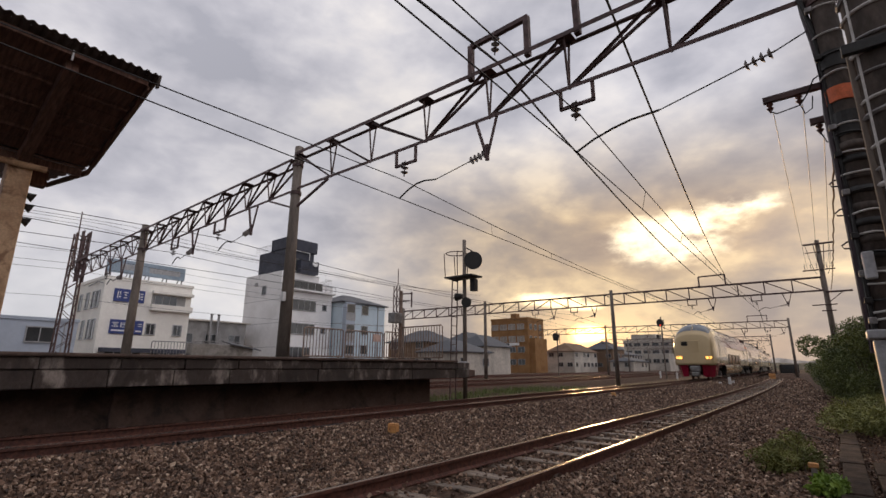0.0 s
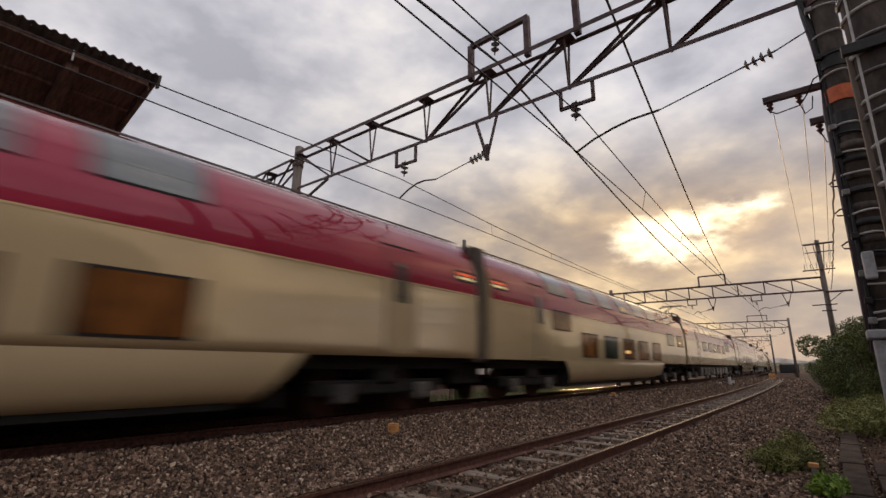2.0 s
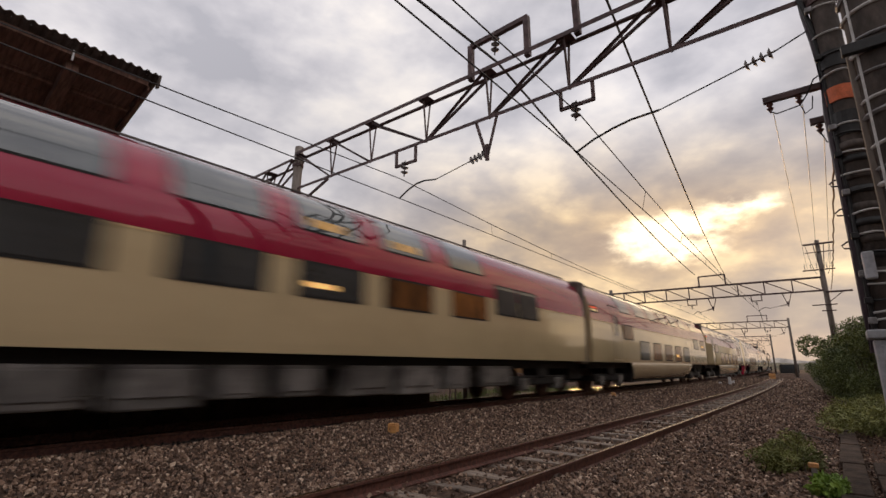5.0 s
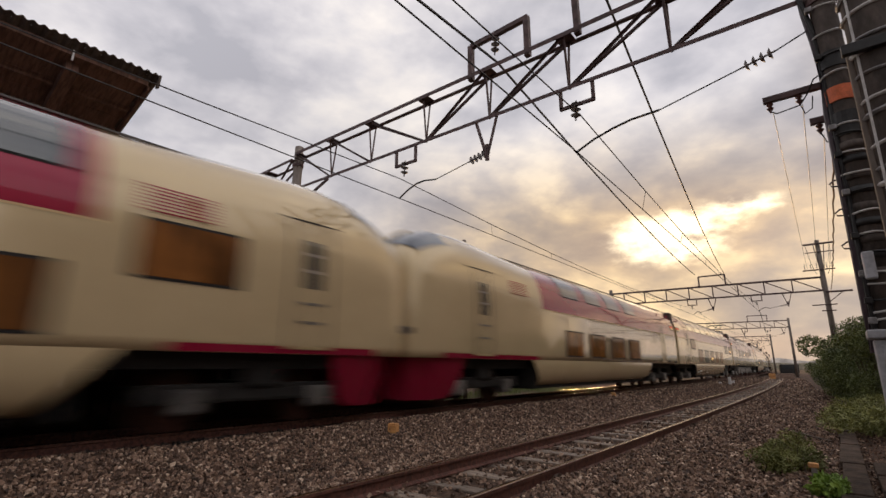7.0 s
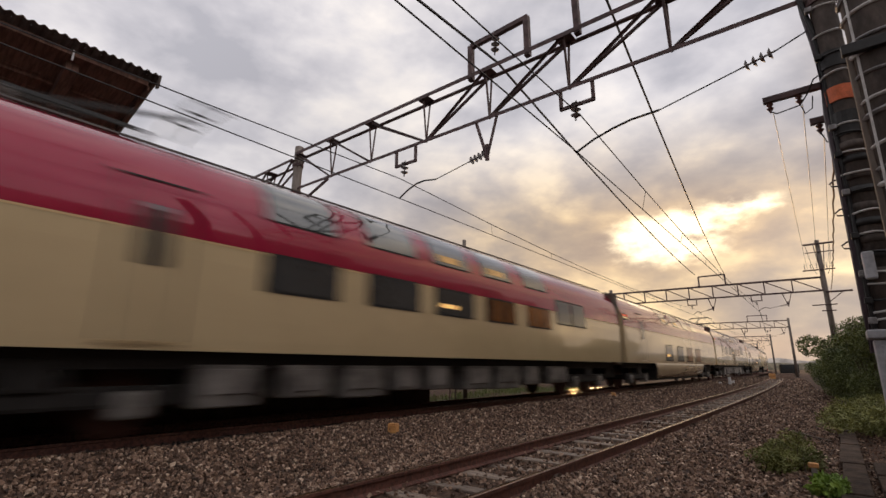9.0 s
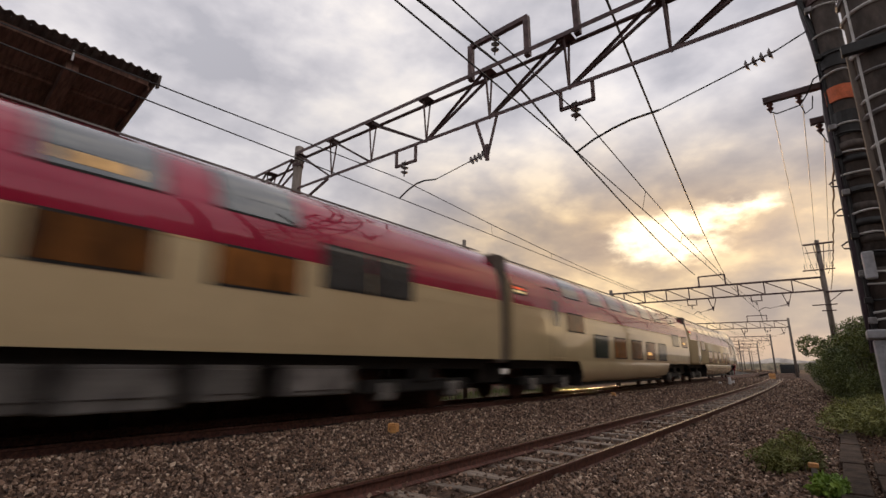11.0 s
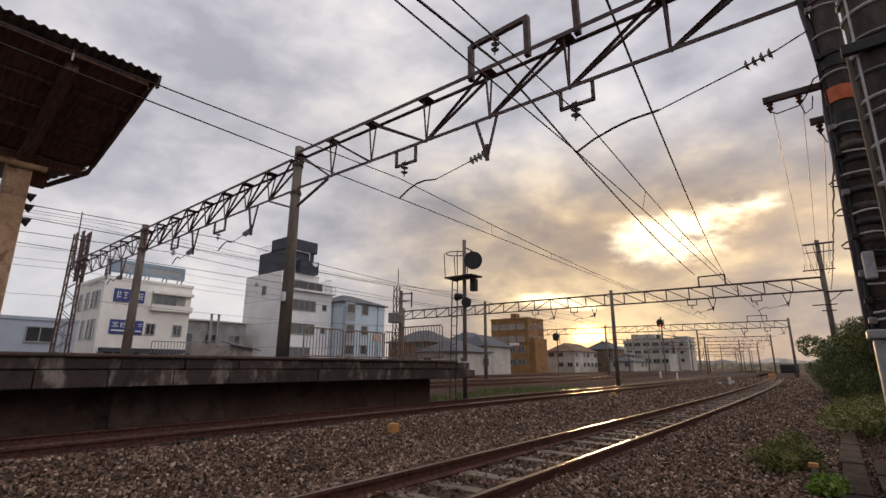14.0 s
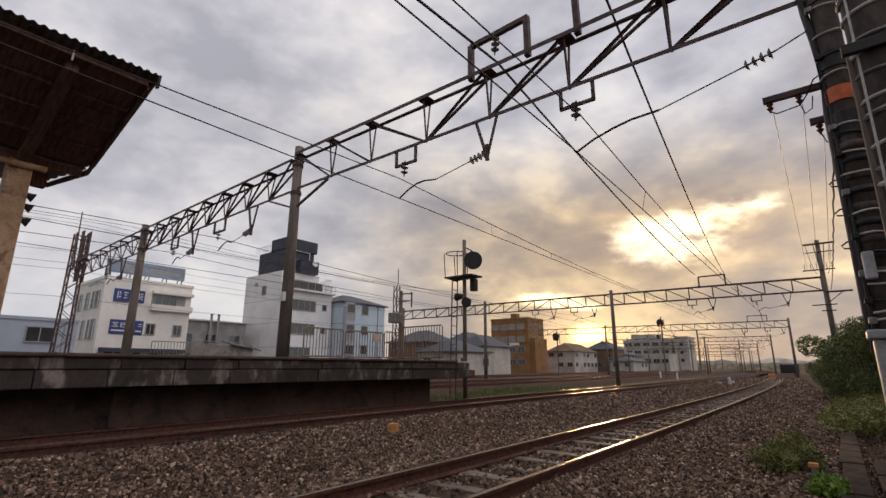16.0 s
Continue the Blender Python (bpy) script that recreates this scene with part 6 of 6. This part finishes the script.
def build_small_houses():
    specs = [
        # name, label, x0, x1, y0, y1, wall height, roof height, wall, roof
        ("brown two-storey house with dark tiled roof", -56, -48, 56, 64, 4.6, 6.6, "brown_far", "tile_roof"),
        ("low house with grey tiled roof beside the tracks", -46, -39, 52, 60, 2.9, 4.6, "pale_far", "tile_roof"),
        ("small beige house with dark gabled roof", -50, -44, 66, 74, 4.2, 6.2, "pale_far", "tile_roof"),
        ("white house with dark roof near the ochre building", -60, -54, 76, 84, 5.6, 7.6, "white_wall", "tile_roof"),
        ("white low warehouse with pitched roof", -62, -54, 124, 140, 5.0, 7.4, "pale_far", "brown_far"),
        ("brown house with steep dark roof", -58, -50, 142, 152, 6.0, 8.6, "brown_far", "tile_roof"),
        ("pale row house with low roof", -62, -50, 156, 170, 4.6, 6.6, "pale_far", "tile_roof"),
        ("low grey shed by the railway", -46, -40, 128, 140, 2.4, 3.4, "pale_far", "tile_roof"),
        ("grey concrete house with flat roof", -66, -60, 24.5, 33.5, 6.3, 6.7, "shade_wall", "pale_far"),
    ]
    for lab, x0, x1, y0, y1, z1, zr, wall, roof in specs:
        b = block("house", lab, "house", x0, x1, y0, y1, z1, wall, 0.0, "houses beyond the tracks")
        hip_roof(b, x0, x1, y0, y1, z1, zr, min(x1 - x0, y1 - y0) * 0.35, roof)
        nx, ny = int((x1 - x0) / 2.6), int((y1 - y0) / 2.6)
        for z in ([1.0, 3.6] if z1 > 4.4 else [1.0]):
            for i in range(ny):
                if random.random() < 0.75:
                    window(b, "x", y0 + (i + 0.5) * (y1 - y0) / ny, z, 1.4, 1.0, x1, 2)
            for i in range(nx):
                if random.random() < 0.75:
                    window(b, "y", x0 + (i + 0.5) * (x1 - x0) / nx, z, 1.4, 1.0, y0, 2)
    ducts = thing("vent_pipes", "two grey vent pipes rising beside the concrete house", "pipe")
    for y in (28.6, 29.5):
        part("vent_pipe", rod((-59.6, y, -0.6), (-59.6, y, 7.0), 0.14, None, 10), M["galv"], ducts, smooth=True)
        part("pipe_cap", rod((-59.6, y, 7.0), (-59.6, y, 7.12), 0.2, None, 10), M["galv"], ducts)
    # blue-grey hall behind the lattice mast
    b = block("blue_grey_hall", "blue-grey metal clad hall with one window", "building", -52, -45, -14, 11.4, 4.05, "grey_wall", 0.25)
    window(b, "x", 9.2, 2.55, 1.55, 1.0, -45, 2)
    part("side_pipe", rod((-44.95, 10.6, -0.6), (-44.95, 10.6, 4.0), 0.05, None, 8), M["frame"], b)
    # far white blocks
    b = b0 = block("far_office", "pale office block with ribbon windows beyond the tracks", "building", -69, -50, 210, 225, 11.4, "pale_far", 0.6)
    for z in (9.4, 6.4, 3.4):
        for i in range(5):
            window(b, "y", -67 + i * 3.6, z, 2.6, 1.2, 210, 2)
    part("roof_plant", box(-58, -55, 212, 215, 12.6, 14.0, bevel=0.05), M["black"], b)
    b = block("far_tower", "pale slab tower beyond the tracks", "building", -48.5, -43.5, 208, 220, 12.6, "pale_far", 0.2)
    for z in (3.0, 6.0, 9.0):
        window(b, "y", -46, z, 1.2, 1.2, 208, 1)
    part("upper_floor", box(-66, -56, 211, 222, 12.0, 14.2, bevel=0.05), M["pale_far"], b0)
    b = block("far_annex", "low pale annex beside the far office block", "building", -75, -69, 205, 220, 9.0, "pale_far", 0.3)
    b = block("near_station_hut", "low flat-roofed station hut with dark windows", "hut", -52, -43, 176, 186, 5.0, "pale_far", 0.4)
    for i in range(3):
        window(b, "y", -50 + i * 2.8, 2.4, 2.0, 1.2, 176, 2)
    w = thing("site_fence", "pale metal sheet fence in front of the ochre building", "fence")
    for i in range(9):
        part("fence_sheet", box(-46.5 + i * 0.0, -46.4, 63.5 + i * 1.6, 65.05 + i * 1.6, -0.6, 1.6, bevel=0.01), M["galv"], w)


build_office()
build_tower()
build_blue_house()
build_ochre()
build_small_houses()


# ---- distance ----
def build_distance():
    # wooded ridge far behind, a row of humps
    def ridge(name, label, az0, az1, dist, h0, h1, mat, seed):
        rows_lo, rows_hi, rows_back = [], [], []
        n = 160
        for i in range(n + 1):
            az = az0 + (az1 - az0) * i / n
            k = 0.5 + 0.5 * noise.noise((az * 0.35, seed, 0)) + 0.16 * noise.noise((az * 2.4, seed, 3)) + 0.06 * noise.noise((az * 9, seed, 5))
            h = h0 + (h1 - h0) * max(0.0, k)
            b = bearing(az, 0)
            rows_lo.append((b.x * dist, b.y * dist, -2.0))
            rows_hi.append((b.x * (dist + h * 0.5), b.y * (dist + h * 0.5), h))
            rows_back.append((b.x * (dist + 4 * h), b.y * (dist + 4 * h), -2.0))
        tagged(part(name, sweep([rows_lo, rows_hi, rows_back]), mat, smooth=True), label, "hill", kind="structure")
    # all three ridges carry their haze in the material, as emission
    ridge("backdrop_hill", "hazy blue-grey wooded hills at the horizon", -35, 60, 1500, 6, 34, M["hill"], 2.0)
    ridge("backdrop_treeline", "far treeline and rooftops at the horizon with painted haze", -30, 80, 420, 1.5, 6.5, M["far_green"], 7.0)
    ridge("backdrop_town", "low rooftops and trees beyond the sidings with painted haze", 20, 95, 230, 1.5, 5.5, M["far_green"], 11.0)


build_distance()


def leaf_cloud(name, blobs, count, size, material, parent, seed, label=""):
    """A crown of many small leaves gathered in uneven clumps: blobs are (centre, radii)."""
    rng = np.random.default_rng(seed)
    vol = np.array([r[0] * r[1] * r[2] for _, r in blobs])
    pick = rng.choice(len(blobs), count, p=vol / vol.sum())
    C = np.array([c for c, _ in blobs])[pick]
    R = np.array([r for _, r in blobs])[pick]
    v = rng.normal(size=(count, 3))
    v /= np.linalg.norm(v, axis=1)[:, None]
    P = C + v * R * (rng.uniform(0.35, 1.08, count) ** 0.6)[:, None]
    a = rng.normal(size=(count, 3)) + v * 0.6
    a /= np.linalg.norm(a, axis=1)[:, None]
    b = np.cross(a, rng.normal(size=(count, 3)))
    b /= np.linalg.norm(b, axis=1)[:, None]
    s = size * rng.uniform(0.6, 1.4, count)[:, None]
    n = np.cross(a, b)
    V = np.stack([P - a * s, P + b * s * 0.42 + n * s * 0.12, P + a * s, P - b * s * 0.42 + n * s * 0.12], 1)
    F = np.arange(count * 4).reshape(-1, 4)
    me = bpy.data.meshes.new(name)
    me.from_pydata(V.reshape(-1, 3).tolist(), [], F.tolist())
    me.materials.append(material)
    ob = new(name, me)
    ob.parent = parent
    ob["kind"] = "stuff"
    if label:
        ob["label"] = label
    return ob


def build_bush(label, place, blobs, leaves, size, mat, seed, stems=7):
    x, y, z = place
    g = thing("bush", label, "bush", group="bushes beside the siding")
    rng = random.Random(seed)
    for i in range(stems):
        c, r = blobs[rng.randrange(len(blobs))]
        a = Vector((x + rng.uniform(-0.3, 0.3), y + rng.uniform(-0.3, 0.3), z - 0.1))
        b = Vector(c) + Vector((rng.uniform(-0.3, 0.3) * r[0], rng.uniform(-0.3, 0.3) * r[1], 0.3 * r[2]))
        part("stem", rod(a, b, max(0.01, 0.02 * r[2] + 0.008), None, 6, 0.006), M["bark"], g)
    leaf_cloud("foliage", blobs, leaves, size, mat, g, seed)


def build_plants():
    rng = random.Random(21)
    # the big bush mass along the siding
    blobs = []
    for i in range(34):
        f = i / 33
        cy = 19 + 12 * rng.random()
        cx = rng.uniform(-0.45, 2.6)
        top = 1.3 + 1.5 * min(1.0, max(0.0, (cx + 0.7) / 1.6)) + rng.uniform(-0.4, 0.2)
        blobs.append(((cx, cy, top * rng.uniform(0.0, 0.85)), (rng.uniform(0.45, 0.85), rng.uniform(0.7, 1.3), rng.uniform(0.4, 0.75))))
    for i in range(70):
        c, r = blobs[rng.randrange(34)]
        a, e = rng.uniform(0, 6.28), rng.uniform(-0.2, 1.3)
        k = rng.uniform(0.8, 1.12)
        blobs.append(((c[0] + r[0] * k * math.cos(a) * math.cos(e), c[1] + r[1] * k * math.sin(a) * math.cos(e), max(0.0, c[2] + r[2] * k * math.sin(e))), (rng.uniform(0.14, 0.34), rng.uniform(0.14, 0.4), rng.uniform(0.10, 0.26))))
    build_bush("dense dark green bush beside the siding track", (0.9, 25, -0.4), blobs, 110000, 0.038, M["leaf"], 5, 46)
    blobs = []
    for i in range(14):
        blobs.append(((rng.uniform(-1.0, 2.6), rng.uniform(30, 42), rng.uniform(0.2, 2.3)), (0.8, 1.4, 0.7)))
    build_bush("dense dark green bush along the curve of the siding", (0.9, 36, -0.4), blobs, 15000, 0.085, M["leaf"], 6, 8)
    # low weeds before it
    blobs = [((rng.uniform(-0.35, 1.2), rng.uniform(11.5, 18), -0.28 + rng.uniform(0, 0.35)), (0.35, 0.6, 0.22)) for _ in range(26)]
    build_bush("low tangled green weeds on the trackside", (0.4, 14, -0.45), blobs, 12000, 0.034, M["leaf_mid"], 9, 10)
    for k, (x, y, r, h, mat, n, sz, lab) in enumerate(((-0.80, 7.55, 0.26, 0.20, "leaf_mid", 1100, 0.024, "small green shrub growing in the ballast"), (-0.55, 7.9, 0.30, 0.26, "leaf_mid", 1300, 0.024, "small green shrub growing in the ballast"), (-0.95, 9.1, 0.22, 0.16, "leaf_mid", 700, 0.024, "small green weed growing in the ballast"), (-0.62, 9.8, 0.25, 0.2, "leaf_mid", 700, 0.024, "small green weed growing in the ballast"), (-0.24, 6.5, 0.17, 0.15, "leaf_bright", 700, 0.04, "bright yellow-green seedling beside the trough"))):
        blobs = [((x + rng.uniform(-r, r) * 0.6, y + rng.uniform(-r, r) * 0.6, -0.36 + h * rng.uniform(0.3, 1.1)), (r * 0.55, r * 0.55, h * 0.5)) for _ in range(8)]
        build_bush(lab, (x, y, -0.4), blobs, n, sz, M[mat], 30 + k, 6)
    # sparse grass past the platform end
    gr = np.random.default_rng(3)
    n = 5000
    P = np.stack([gr.uniform(-15.5, -9.9, n), gr.uniform(14.5, 30, n), np.full(n, -0.5)], 1)
    keep = np.array([noise.noise((p[0] * 0.5, p[1] * 0.35, 1)) > -0.05 for p in P])
    P = P[keep]
    m = len(P)
    a = gr.uniform(0, 6.28, m)
    w = 0.02
    d = np.stack([np.cos(a), np.sin(a), np.zeros(m)], 1)
    tip = P + np.stack([gr.normal(0, 0.06, m), gr.normal(0, 0.06, m), gr.uniform(0.12, 0.38, m)], 1)
    V = np.stack([P - d * w, P + d * w, tip], 1)
    me = bpy.data.meshes.new("grass")
    me.from_pydata(V.reshape(-1, 3).tolist(), [], np.arange(m * 3).reshape(-1, 3).tolist())
    me.materials.append(M["grass"])
    tagged(new("grass", me), "dry green grass past the platform end", "grass", kind="stuff")


build_plants()


def build_trough():
    """Concrete cable trough with loose lids."""
    t = thing("cable_trough", "old concrete cable trough with shifted lids", "cable trough", kind="structure")
    y = 5.4
    i = 0
    while y < 14:
        part("trough_lid", box(-0.13 + 0.012 * (i % 3), 0.12, y, y + 0.98, -0.36, -0.27 + 0.01 * (i % 2), bevel=0.012), M["trough"], t)
        if y < 8.2:
            part("trough_lid", box(0.20, 0.75, y + 0.3, y + 1.2, -0.34, -0.26, bevel=0.012), M["trough"], t)
        y += 1.0
        i += 1
    b = thing("fallen_sleeper", "dark old timber lying in the trackside dirt", "timber")
    part("timber", bar((-1.06, 12.90, -0.37), (-0.24, 11.21, -0.37), 0.08, 0.08), M["trough"], b)
    m = thing("track_peg", "small yellow-topped peg beside the trough", "peg", (-0.36, 7.35, -0.4))
    part("peg", box(-0.03, 0.03, -0.03, 0.03, 0, 0.2, bevel=0.006), M["concrete"], m)
    part("peg_cap", box(-0.05, 0.05, -0.04, 0.04, 0.19, 0.24, bevel=0.008), M["yellow"], m, "yellow cap")


build_trough()


def build_far_rolling_stock():
    """Things at the far end of the curve: yellow barrier and a dark waiting rail car."""
    p = along(66, -2.35, -0.45)
    g = thing("site_barrier", "yellow and brown barrier boards across the siding", "barrier", tuple(p), turn=heading(66))
    for i, (w, mat) in enumerate(((0.6, "yellow"), (0.3, "rail_fence"), (1.4, "rail_fence"))):
        x = -1.4 + (0, 0.6, 0.95)[i]
        part("board", box(x, x + w, -0.05, 0.05, 0.0, 0.75 - 0.1 * (i == 1), bevel=0.02), M[mat], g)
        part("board_foot", box(x + w / 2 - 0.06, x + w / 2 + 0.06, -0.3, 0.3, -0.05, 0.06), M["black"], g)
    v = thing("maintenance_vehicle", "dark covered maintenance vehicle waiting beyond the barrier", "vehicle", tuple(along(92, -1.0, -0.35)), turn=heading(92))
    part("hood", box(-1.15, 1.15, -2.2, 2.2, 0.5, 1.75, bevel=0.1), M["black"], v)
    part("chassis", box(-1.05, 1.05, -2.3, 2.3, 0.15, 0.5, bevel=0.04), M["under"], v)
    for sx in (-1, 1):
        for sy in (-1.4, 1.4):
            part("wheel", rod((sx * 0.5 - 0.06, sy, 0.2), (sx * 0.5 + 0.06, sy, 0.2), 0.22, None, 14), M["rail_side"], v)
    part("windscreen", box(-0.95, 0.95, -2.23, -2.19, 1.05, 1.55, bevel=0.01), M["glass"], v)


build_far_rolling_stock()


# ---- sleepers, last for their number ----
build_sleepers(NEAR, NEAR_Z, -16.0, 75.0, 0.62, "near")
build_sleepers(MAIN, 0.0, -16.0, 70.0, 0.6, "main")

motions()
